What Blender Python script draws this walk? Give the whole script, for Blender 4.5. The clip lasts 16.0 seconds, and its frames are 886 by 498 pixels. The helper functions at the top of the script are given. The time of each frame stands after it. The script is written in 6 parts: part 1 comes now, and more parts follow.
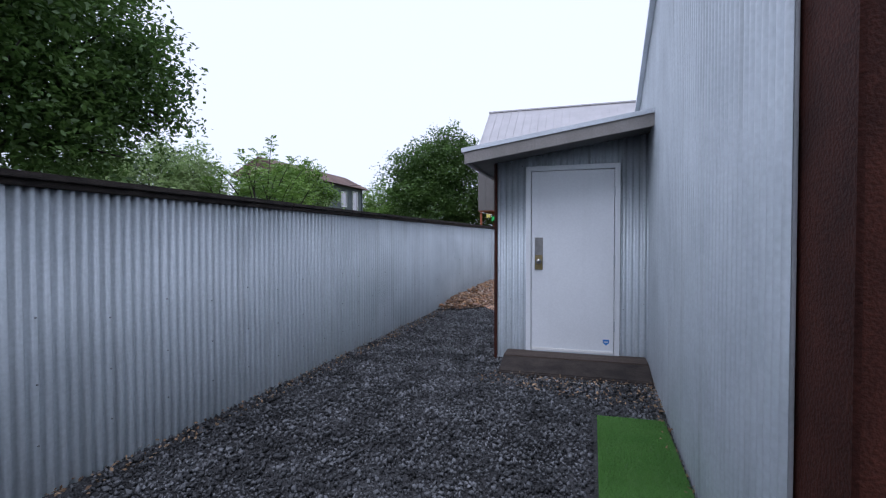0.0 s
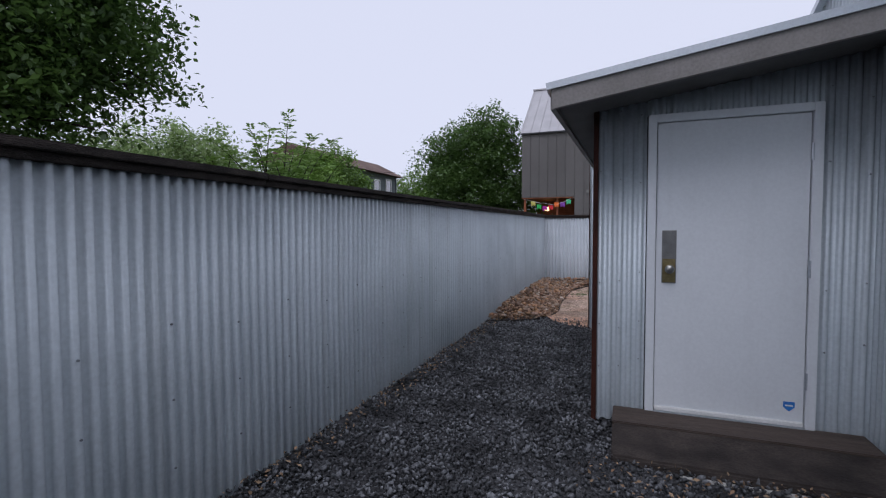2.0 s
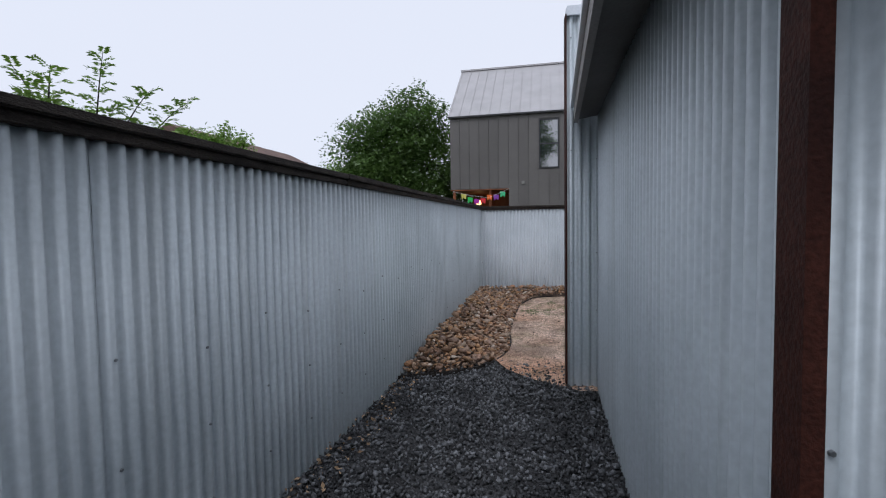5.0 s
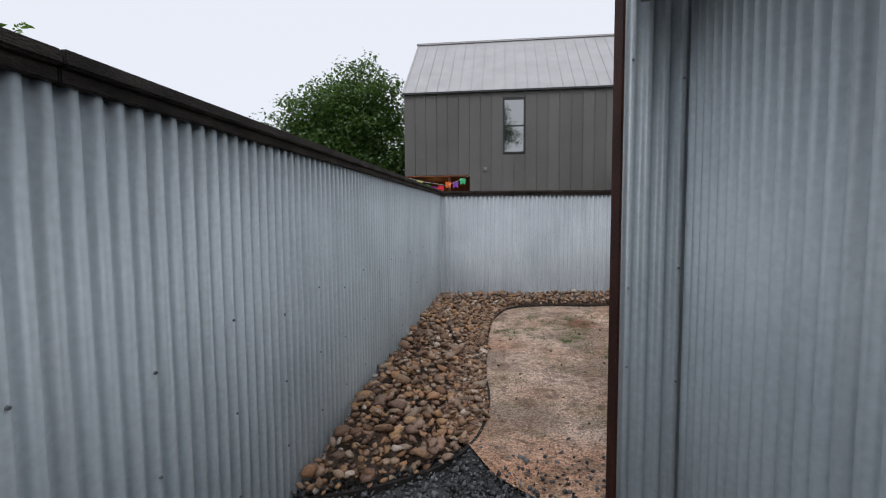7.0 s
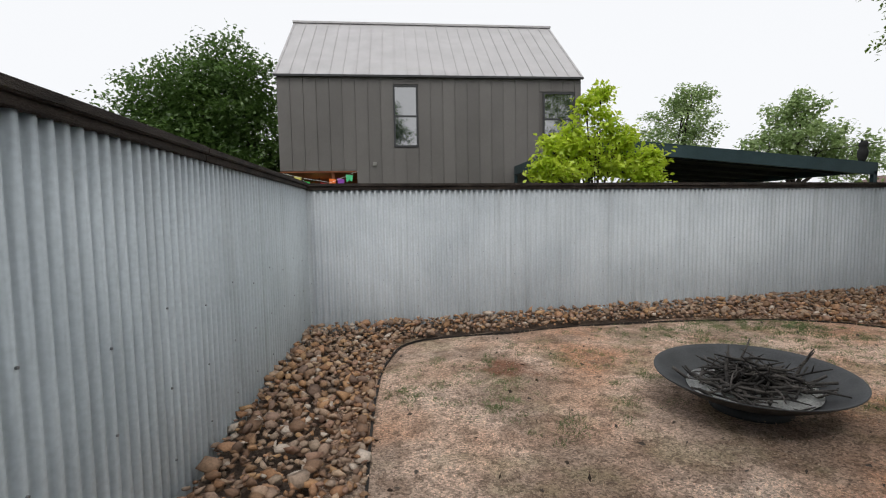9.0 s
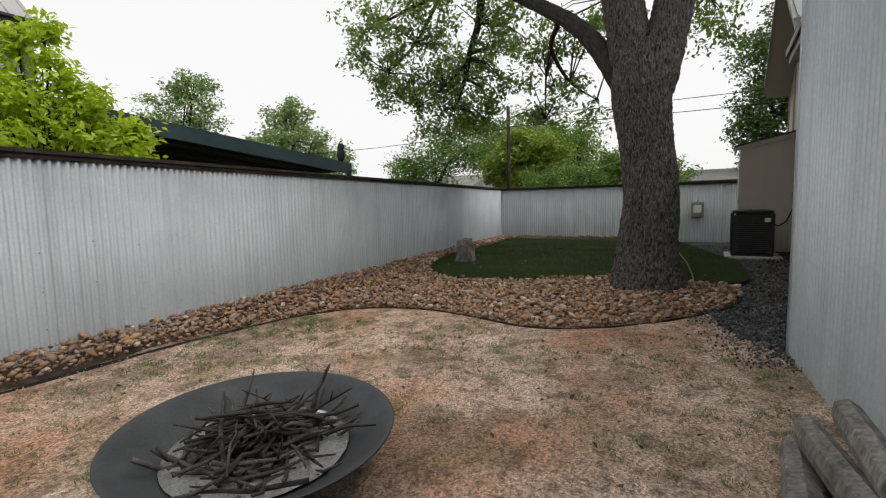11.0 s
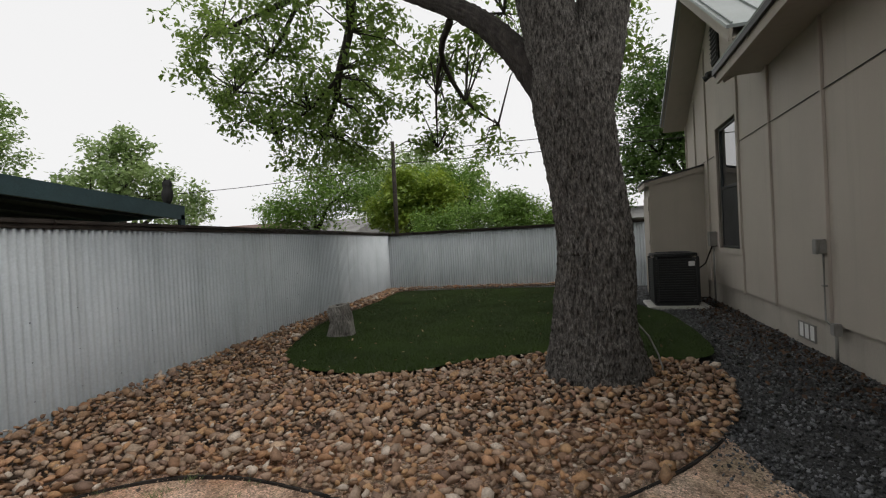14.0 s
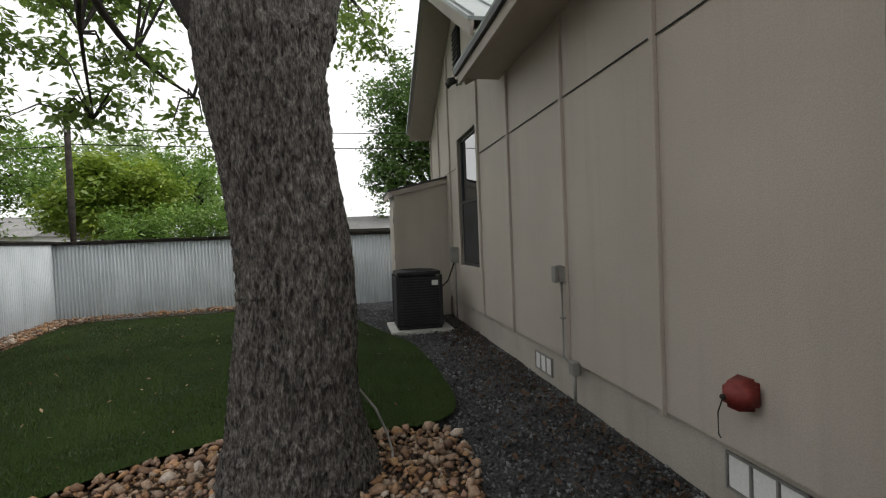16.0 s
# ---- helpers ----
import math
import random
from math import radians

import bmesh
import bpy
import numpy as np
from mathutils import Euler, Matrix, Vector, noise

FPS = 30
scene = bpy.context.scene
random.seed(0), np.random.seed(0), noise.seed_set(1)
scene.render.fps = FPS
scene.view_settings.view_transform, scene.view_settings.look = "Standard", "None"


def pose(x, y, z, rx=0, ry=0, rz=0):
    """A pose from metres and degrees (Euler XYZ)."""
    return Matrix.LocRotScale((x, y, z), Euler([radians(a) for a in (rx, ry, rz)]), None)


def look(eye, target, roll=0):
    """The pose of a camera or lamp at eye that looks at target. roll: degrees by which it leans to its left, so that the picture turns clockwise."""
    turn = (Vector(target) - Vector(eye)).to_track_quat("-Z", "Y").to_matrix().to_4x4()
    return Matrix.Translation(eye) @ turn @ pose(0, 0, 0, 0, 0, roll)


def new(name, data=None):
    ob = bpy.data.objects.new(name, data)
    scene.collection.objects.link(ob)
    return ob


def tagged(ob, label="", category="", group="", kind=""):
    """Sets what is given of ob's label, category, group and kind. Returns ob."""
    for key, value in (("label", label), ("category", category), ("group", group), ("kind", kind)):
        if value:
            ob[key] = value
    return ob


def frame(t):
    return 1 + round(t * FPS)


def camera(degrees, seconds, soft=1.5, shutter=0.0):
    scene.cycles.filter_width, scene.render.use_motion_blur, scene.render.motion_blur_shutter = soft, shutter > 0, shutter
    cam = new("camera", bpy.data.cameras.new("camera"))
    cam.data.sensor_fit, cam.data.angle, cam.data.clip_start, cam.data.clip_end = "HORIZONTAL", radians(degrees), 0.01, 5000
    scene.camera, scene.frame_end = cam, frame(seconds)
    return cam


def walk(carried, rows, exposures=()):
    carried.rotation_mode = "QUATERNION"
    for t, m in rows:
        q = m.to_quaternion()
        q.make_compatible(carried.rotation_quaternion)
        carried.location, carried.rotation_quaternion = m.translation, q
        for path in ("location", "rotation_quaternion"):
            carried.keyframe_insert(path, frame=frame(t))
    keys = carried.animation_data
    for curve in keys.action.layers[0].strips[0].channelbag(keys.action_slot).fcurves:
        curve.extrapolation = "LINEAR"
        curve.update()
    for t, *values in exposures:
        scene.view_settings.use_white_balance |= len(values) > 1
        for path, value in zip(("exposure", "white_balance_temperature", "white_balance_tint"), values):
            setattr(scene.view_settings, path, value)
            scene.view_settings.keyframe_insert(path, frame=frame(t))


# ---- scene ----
cam = camera(86.5, 16.0, soft=1.15)
PATH = [
    (0, (0.14, 0.159, 1.385), (-0.435, 2.074, 1.339), -0.1),
    (0.5, (-0.039, 0.582, 1.398), (-0.74, 2.454, 1.339), 0.1),
    (1, (-0.207, 1.054, 1.411), (-0.892, 2.931, 1.34), -0.4),
    (1.5, (-0.438, 1.532, 1.399), (-1.148, 3.4, 1.318), -0.1),
    (2, (-0.662, 1.965, 1.414), (-1.376, 3.831, 1.324), -0.2),
    (2.5, (-0.859, 2.406, 1.412), (-1.529, 4.288, 1.322), -0.0),
    (3, (-1.031, 2.851, 1.444), (-1.558, 4.778, 1.351), -0.2),
    (3.5, (-1.13, 3.338, 1.436), (-1.646, 5.27, 1.387), -1.3),
    (4, (-1.239, 3.836, 1.444), (-1.715, 5.778, 1.394), -1.9),
    (4.5, (-1.244, 4.301, 1.408), (-1.694, 6.248, 1.331), -1.4),
    (7, (-1.592, 6.816, 1.355), (-1.839, 8.795, 1.211), -0.4),
    (7.5, (-1.668, 7.313, 1.38), (-1.841, 9.301, 1.245), -0.4),
    (8, (-1.645, 7.834, 1.36), (-1.825, 9.823, 1.249), -0.7),
    (8.5, (-1.618, 8.263, 1.354), (-1.649, 10.26, 1.237), -0.5),
    (9, (-1.557, 8.746, 1.354), (-1.361, 10.731, 1.209), -1.0),
    (9.5, (-1.403, 9.132, 1.38), (-0.82, 11.039, 1.235), -1.0),
    (10, (-1.146, 9.536, 1.332), (0.051, 11.133, 1.194), -1.4),
    (10.2, (-1.028, 9.647, 1.309), (0.305, 11.132, 1.175), -1.3),
    (12.3, (0.381, 10.266, 1.067), (2.291, 10.773, 0.758), -0.9),
    (12.5, (0.496, 10.366, 1.05), (2.367, 11.009, 0.758), -0.5),
    (13, (0.845, 10.604, 1.14), (2.614, 11.504, 0.891), -1.7),
    (13.5, (1.255, 10.717, 1.186), (3.067, 11.54, 0.991), -0.9),
    (14, (1.764, 10.791, 1.363), (3.675, 11.379, 1.337), -3.0),
    (14.5, (2.164, 10.791, 1.465), (4.129, 11.158, 1.414), -2.8),
    (15, (2.619, 10.703, 1.552), (4.612, 10.859, 1.509), -2.3),
    (15.5, (2.994, 10.562, 1.548), (4.992, 10.485, 1.535), -1.1),
    (16, (3.457, 10.393, 1.501), (5.418, 10.004, 1.45), -2.3),
]
EXPOSURES = [(0, 0.25, 5450, 18), (0.5, 0.02, 5600, 18), (1.5, -0.2, 5700, 18), (2.5, -0.15, 5750, 17), (3.5, -0.05, 5850, 15), (4.5, -0.05, 5850, 13), (7, 0.0, 6100, 11), (8, 0.12, 6300, 9), (10, 0.16, 6600, 9), (12.5, 0.2, 6700, 9), (13, 0.36, 6700, 9), (13.5, 0.3, 6700, 9), (14.3, 0.0, 6650, 9), (15, 0.1, 6650, 8), (15.5, 0.25, 6650, 8), (16, 0.5, 6600, 8)]
walk(cam, [(t, look(eye, target, roll)) for t, eye, target, roll in PATH], EXPOSURES)

# ---- light ----
SKY = (0.90, 0.905, 0.93)
world = bpy.data.worlds.new("overcast_sky")
scene.world = world
world.use_nodes = True
wn, wl = world.node_tree.nodes, world.node_tree.links
wn.clear()
sky = wn.new("ShaderNodeTexSky")
sky.sky_type, sky.sun_disc = "NISHITA", False
sky.sun_elevation, sky.sun_rotation, sky.dust_density = radians(56), radians(180), 4.0
dull = wn.new("ShaderNodeHueSaturation")
dull.inputs["Saturation"].default_value, dull.inputs["Value"].default_value = 0.25, 0.1
cloud = wn.new("ShaderNodeMix")
cloud.data_type = "RGBA"
cloud.inputs["Factor"].default_value = 0.88
cloud.inputs["B"].default_value = (*SKY, 1)
back, out = wn.new("ShaderNodeBackground"), wn.new("ShaderNodeOutputWorld")
back.inputs["Strength"].default_value = 1.02
wl.new(sky.outputs[0], dull.inputs["Color"])
wl.new(dull.outputs[0], cloud.inputs["A"])
wl.new(cloud.outputs["Result"], back.inputs["Color"])
wl.new(back.outputs[0], out.inputs["Surface"])
sun = new("sun", bpy.data.lights.new("sun", "SUN"))
sun.data.energy, sun.data.angle, sun.data.color = 1.1, radians(28), (1.0, 0.97, 0.93)
sun.matrix_world = look((0, -12, 30), (0.5, 0, 12))

# ---- materials ----


def material(name, dark, light, rough=0.7, metal=0.0, large=2.0, fine=60.0, grain=0.25, bump=0.2, stretch=(1, 1, 1), ramp=None, pieces=0.0, spec=0.4, wear=0.0):
    """Two-scale procedural surface in world metres. pieces: how far single pieces differ. ramp: colours picked per piece. wear: darker streaks."""
    m = bpy.data.materials.new(name)
    m.use_nodes = True
    n, l = m.node_tree.nodes, m.node_tree.links
    b = n["Principled BSDF"]
    geo, mapping = n.new("ShaderNodeNewGeometry"), n.new("ShaderNodeMapping")
    mapping.inputs["Scale"].default_value = stretch
    l.new(geo.outputs["Position"], mapping.inputs["Vector"])
    a, f = n.new("ShaderNodeTexNoise"), n.new("ShaderNodeTexNoise")
    a.inputs["Scale"].default_value, a.inputs["Detail"].default_value = large, 6
    f.inputs["Scale"].default_value, f.inputs["Detail"].default_value = fine, 4
    for t in (a, f):
        l.new(mapping.outputs[0], t.inputs["Vector"])
    cr = n.new("ShaderNodeValToRGB")
    cr.color_ramp.elements[0].position, cr.color_ramp.elements[0].color = 0.32, (*dark, 1)
    cr.color_ramp.elements[1].position, cr.color_ramp.elements[1].color = 0.68, (*light, 1)
    l.new(a.outputs["Fac"], cr.inputs["Fac"])
    colour = cr.outputs["Color"]
    if pieces or ramp:
        info, add, frac = n.new("ShaderNodeObjectInfo"), n.new("ShaderNodeMath"), n.new("ShaderNodeMath")
        frac.operation = "FRACT"
        l.new(info.outputs["Random"], add.inputs[0])
        l.new(geo.outputs["Random Per Island"], add.inputs[1])
        l.new(add.outputs[0], frac.inputs[0])
        if ramp:
            pick = n.new("ShaderNodeValToRGB")
            pick.color_ramp.interpolation = "CONSTANT"
            while len(pick.color_ramp.elements) < len(ramp):
                pick.color_ramp.elements.new(0.5)
            for i, c in enumerate(ramp):
                pick.color_ramp.elements[i].position, pick.color_ramp.elements[i].color = i / len(ramp), (*c, 1)
            l.new(frac.outputs[0], pick.inputs["Fac"])
            mix = n.new("ShaderNodeMix")
            mix.data_type = "RGBA"
            mix.inputs["Factor"].default_value = 0.75
            l.new(colour, mix.inputs["A"])
            l.new(pick.outputs["Color"], mix.inputs["B"])
            colour = mix.outputs["Result"]
        if pieces:
            hs, mr = n.new("ShaderNodeHueSaturation"), n.new("ShaderNodeMapRange")
            mul = n.new("ShaderNodeMath")
            mul.operation, mul.inputs[1].default_value = "MULTIPLY", 7.31
            fr2 = n.new("ShaderNodeMath")
            fr2.operation = "FRACT"
            l.new(frac.outputs[0], mul.inputs[0])
            l.new(mul.outputs[0], fr2.inputs[0])
            l.new(fr2.outputs[0], mr.inputs["Value"])
            mr.inputs["To Min"].default_value, mr.inputs["To Max"].default_value = 1 - pieces, 1 + pieces
            l.new(mr.outputs["Result"], hs.inputs["Value"])
            l.new(colour, hs.inputs["Color"])
            colour = hs.outputs["Color"]
    g, gm = n.new("ShaderNodeHueSaturation"), n.new("ShaderNodeMapRange")
    gm.inputs["From Min"].default_value, gm.inputs["From Max"].default_value = 0.3, 0.7
    gm.inputs["To Min"].default_value, gm.inputs["To Max"].default_value = 1 - grain, 1 + grain
    l.new(f.outputs["Fac"], gm.inputs["Value"])
    l.new(gm.outputs["Result"], g.inputs["Value"])
    l.new(colour, g.inputs["Color"])
    colour = g.outputs["Color"]
    if wear:
        w = n.new("ShaderNodeTexNoise")
        wm, wr, wx = n.new("ShaderNodeMapping"), n.new("ShaderNodeMapRange"), n.new("ShaderNodeMix")
        wm.inputs["Scale"].default_value = (9, 9, 0.35)
        l.new(geo.outputs["Position"], wm.inputs["Vector"])
        l.new(wm.outputs[0], w.inputs["Vector"])
        w.inputs["Scale"].default_value, w.inputs["Detail"].default_value = 1.0, 5
        wr.inputs["From Min"].default_value, wr.inputs["From Max"].default_value = 0.52, 0.75
        wr.inputs["To Max"].default_value = wear
        l.new(w.outputs["Fac"], wr.inputs["Value"])
        wx.data_type, wx.blend_type = "RGBA", "MULTIPLY"
        wx.inputs["B"].default_value = (0.35, 0.33, 0.3, 1)
        l.new(wr.outputs["Result"], wx.inputs["Factor"])
        l.new(colour, wx.inputs["A"])
        colour = wx.outputs["Result"]
    l.new(colour, b.inputs["Base Color"])
    b.inputs["Roughness"].default_value, b.inputs["Metallic"].default_value = rough, metal
    b.inputs["Specular IOR Level"].default_value = spec
    if bump:
        bp = n.new("ShaderNodeBump")
        bp.inputs["Strength"].default_value, bp.inputs["Distance"].default_value = bump, 0.02
        l.new(f.outputs["Fac"], bp.inputs["Height"])
        l.new(bp.outputs[0], b.inputs["Normal"])
    return m


def leaf_material(name, dark, light, glow=0.35):
    m = bpy.data.materials.new(name)
    m.use_nodes = True
    n, l = m.node_tree.nodes, m.node_tree.links
    n.remove(n["Principled BSDF"])
    geo, cr = n.new("ShaderNodeNewGeometry"), n.new("ShaderNodeValToRGB")
    cr.color_ramp.elements[0].color, cr.color_ramp.elements[1].color = (*dark, 1), (*light, 1)
    big, add = n.new("ShaderNodeTexNoise"), n.new("ShaderNodeMath")
    big.inputs["Scale"].default_value = 1.1
    l.new(geo.outputs["Position"], big.inputs["Vector"])
    add.operation, add.inputs[2].default_value = "MULTIPLY_ADD", -0.25
    add.inputs[1].default_value = 0.5
    l.new(geo.outputs["Random Per Island"], add.inputs[0])
    s = n.new("ShaderNodeMath")
    l.new(add.outputs[0], s.inputs[0])
    l.new(big.outputs["Fac"], s.inputs[1])
    l.new(s.outputs[0], cr.inputs["Fac"])
    d, t, g, mx, mg = n.new("ShaderNodeBsdfDiffuse"), n.new("ShaderNodeBsdfTranslucent"), n.new("ShaderNodeBsdfGlossy"), n.new("ShaderNodeMixShader"), n.new("ShaderNodeMixShader")
    g.inputs["Roughness"].default_value = 0.45
    mx.inputs[0].default_value, mg.inputs[0].default_value = glow, 0.05
    for sh in (d, t):
        l.new(cr.outputs["Color"], sh.inputs["Color"])
    l.new(d.outputs[0], mx.inputs[1])
    l.new(t.outputs[0], mx.inputs[2])
    l.new(mx.outputs[0], mg.inputs[1])
    l.new(g.outputs[0], mg.inputs[2])
    l.new(mg.outputs[0], n["Material Output"].inputs["Surface"])
    return m


GALV = material("galvanised_steel", (0.425, 0.468, 0.495), (0.53, 0.577, 0.605), 0.5, 0.3, 1.3, 45, 0.07, 0.03, wear=0.28)
# darker, duller copy of GALV: less sky sheen, by colour, on two fences
GALVDULL = material("sheen_cut_galvanised_steel", (0.395, 0.425, 0.45), (0.49, 0.52, 0.545), 0.6, 0.15, 1.3, 45, 0.07, 0.03, wear=0.28)
STEEL_TRIM = material("galvanised_trim", (0.52, 0.55, 0.58), (0.64, 0.67, 0.70), 0.4, 0.8, 2, 60, 0.06, 0.02)
SCREW = material("screw_metal", (0.20, 0.21, 0.22), (0.32, 0.33, 0.34), 0.45, 0.8, 9, 90, 0.1, 0.0)
RUST = material("rusty_brown_steel", (0.032, 0.011, 0.008), (0.070, 0.022, 0.014), 0.75, 0.1, 4, 90, 0.35, 0.3, spec=0.2)
OLDWOOD = material("dark_weathered_wood", (0.016, 0.012, 0.010), (0.055, 0.043, 0.036), 0.85, 0, 5, 70, 0.35, 0.5, stretch=(1, 1, 4))
STEPWOOD = material("stained_timber", (0.050, 0.036, 0.028), (0.092, 0.068, 0.054), 0.75, 0, 4, 60, 0.3, 0.35, stretch=(0.3, 4, 4))
DOORPAINT = material("pale_grey_door_paint", (0.70, 0.725, 0.745), (0.75, 0.775, 0.795), 0.38, 0, 1.2, 50, 0.03, 0.02, wear=0.08)
FASCIA = material("taupe_fascia_paint", (0.21, 0.195, 0.18), (0.27, 0.25, 0.235), 0.6, 0, 3, 60, 0.12, 0.1, wear=0.15)
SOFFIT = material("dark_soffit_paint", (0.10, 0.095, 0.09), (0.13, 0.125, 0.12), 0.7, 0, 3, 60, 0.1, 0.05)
BRONZE = material("charcoal_panel", (0.035, 0.036, 0.038), (0.055, 0.056, 0.058), 0.5, 0.2, 3, 60, 0.1, 0.05)
BRASS = material("worn_brass", (0.38, 0.30, 0.14), (0.52, 0.42, 0.22), 0.35, 1.0, 20, 90, 0.1, 0.05)
BRUSHED = material("brushed_steel_plate", (0.34, 0.33, 0.31), (0.46, 0.45, 0.43), 0.35, 0.95, 12, 120, 0.1, 0.05)
STICKER = material("blue_sticker", (0.03, 0.16, 0.50), (0.05, 0.22, 0.60), 0.35, 0, 9, 80, 0.05, 0)
WHITE = material("white_paint", (0.72, 0.72, 0.70), (0.80, 0.80, 0.78), 0.5, 0, 3, 60, 0.06, 0.05)
SIDING = material("taupe_house_siding", (0.43, 0.385, 0.335), (0.48, 0.43, 0.375), 0.7, 0, 1.1, 120, 0.07, 0.12, wear=0.12)
SKIRT = material("taupe_skirting", (0.38, 0.345, 0.30), (0.45, 0.41, 0.36), 0.75, 0, 2, 90, 0.12, 0.15, wear=0.2)
ROOFMETAL = material("standing_seam_roof", (0.40, 0.388, 0.392), (0.46, 0.448, 0.452), 0.55, 0.2, 1.5, 40, 0.06, 0.02)
NEARMETAL = material("grey_green_metal_roof", (0.33, 0.36, 0.36), (0.40, 0.43, 0.43), 0.42, 0.4, 1.5, 40, 0.06, 0.02)
PANEL = material("grey_brown_metal_siding", (0.125, 0.117, 0.111), (0.150, 0.141, 0.134), 0.5, 0.15, 0.8, 30, 0.08, 0.03, pieces=0.10)
REDWOOD = material("stained_porch_wood", (0.20, 0.06, 0.025), (0.30, 0.10, 0.04), 0.6, 0, 4, 50, 0.2, 0.1)
GREENSTEEL = material("dark_teal_steel", (0.030, 0.056, 0.064), (0.044, 0.078, 0.088), 0.5, 0.1, 2, 50, 0.12, 0.05)
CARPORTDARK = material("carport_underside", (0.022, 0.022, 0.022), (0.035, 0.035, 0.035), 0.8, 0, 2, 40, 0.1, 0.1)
FIREBOWL = material("black_steel_bowl", (0.040, 0.042, 0.045), (0.062, 0.064, 0.068), 0.5, 0.35, 5, 80, 0.15, 0.08)
ASH = material("pale_ash", (0.48, 0.48, 0.47), (0.74, 0.74, 0.72), 0.95, 0, 9, 90, 0.3, 0.15)
TWIG = material("grey_dead_twigs", (0.020, 0.017, 0.016), (0.075, 0.067, 0.060), 0.8, 0, 12, 90, 0.4, 0.4, pieces=0.5)
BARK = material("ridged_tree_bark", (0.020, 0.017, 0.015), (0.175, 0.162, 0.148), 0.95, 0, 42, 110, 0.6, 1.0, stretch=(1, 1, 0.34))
DARKBARK = material("dark_and_shaded_branch_bark", (0.022, 0.018, 0.016), (0.055, 0.047, 0.042), 0.95, 0, 10, 60, 0.4, 0.6, stretch=(1, 1, 0.3))
STUMPWOOD = material("grey_stump_wood", (0.11, 0.10, 0.09), (0.26, 0.245, 0.225), 0.95, 0, 8, 50, 0.4, 0.6, stretch=(1, 1, 0.4))
ACBLACK = material("black_condenser_metal", (0.016, 0.017, 0.018), (0.030, 0.031, 0.033), 0.5, 0.2, 4, 60, 0.1, 0)
CONCRETE = material("pale_concrete", (0.42, 0.41, 0.39), (0.54, 0.53, 0.50), 0.9, 0, 5, 60, 0.2, 0.3)
UTILITY = material("grey_utility_metal", (0.23, 0.225, 0.21), (0.30, 0.29, 0.275), 0.55, 0.3, 5, 60, 0.08, 0.03)
REDFOAM = material("red_plastic_cover", (0.16, 0.022, 0.018), (0.22, 0.032, 0.026), 0.6, 0, 6, 60, 0.15, 0.1)
BLACKEDGE = material("black_steel_edging", (0.018, 0.016, 0.015), (0.04, 0.034, 0.03), 0.8, 0.2, 6, 60, 0.3, 0.1)
STONES = [(0.22, 0.12, 0.065), (0.28, 0.145, 0.07), (0.17, 0.11, 0.08), (0.30, 0.18, 0.10), (0.36, 0.20, 0.095), (0.22, 0.13, 0.08), (0.36, 0.25, 0.17), (0.44, 0.32, 0.22), (0.30, 0.19, 0.12), (0.27, 0.19, 0.14), (0.40, 0.31, 0.23), (0.40, 0.22, 0.12), (0.34, 0.24, 0.17), (0.46, 0.28, 0.14), (0.28, 0.17, 0.12), (0.38, 0.29, 0.22), (0.52, 0.45, 0.38), (0.24, 0.16, 0.12)]
ROCK = material("river_stones", (0.17, 0.092, 0.055), (0.31, 0.19, 0.12), 0.72, 0, 16, 70, 0.22, 0.25, ramp=STONES, pieces=0.22)
BEDSOIL = material("bed_soil", (0.06, 0.042, 0.032), (0.12, 0.085, 0.062), 0.95, 0, 6, 50, 0.4, 0.8)
GRAVEL = material("dark_crushed_gravel", (0.034, 0.035, 0.037), (0.15, 0.154, 0.162), 0.6, 0, 3, 80, 0.3, 0.3, pieces=0.85)
GRAVELBED = material("dark_gravel_bed", (0.022, 0.022, 0.023), (0.07, 0.07, 0.073), 0.9, 0, 2.5, 70, 0.6, 1.0)
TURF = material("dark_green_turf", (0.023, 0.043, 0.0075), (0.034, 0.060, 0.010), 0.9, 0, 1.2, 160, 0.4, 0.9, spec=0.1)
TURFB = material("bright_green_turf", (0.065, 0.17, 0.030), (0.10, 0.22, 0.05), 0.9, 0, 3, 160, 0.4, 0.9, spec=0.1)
SOIL = material("grass_and_soil", (0.05, 0.07, 0.025), (0.11, 0.10, 0.06), 0.95, 0, 0.6, 20, 0.4, 0.6)
DRYLEAF = material("pale_leaf_litter", (0.20, 0.12, 0.07), (0.36, 0.26, 0.16), 0.9, 0, 8, 60, 0.2, 0.2, pieces=0.4)


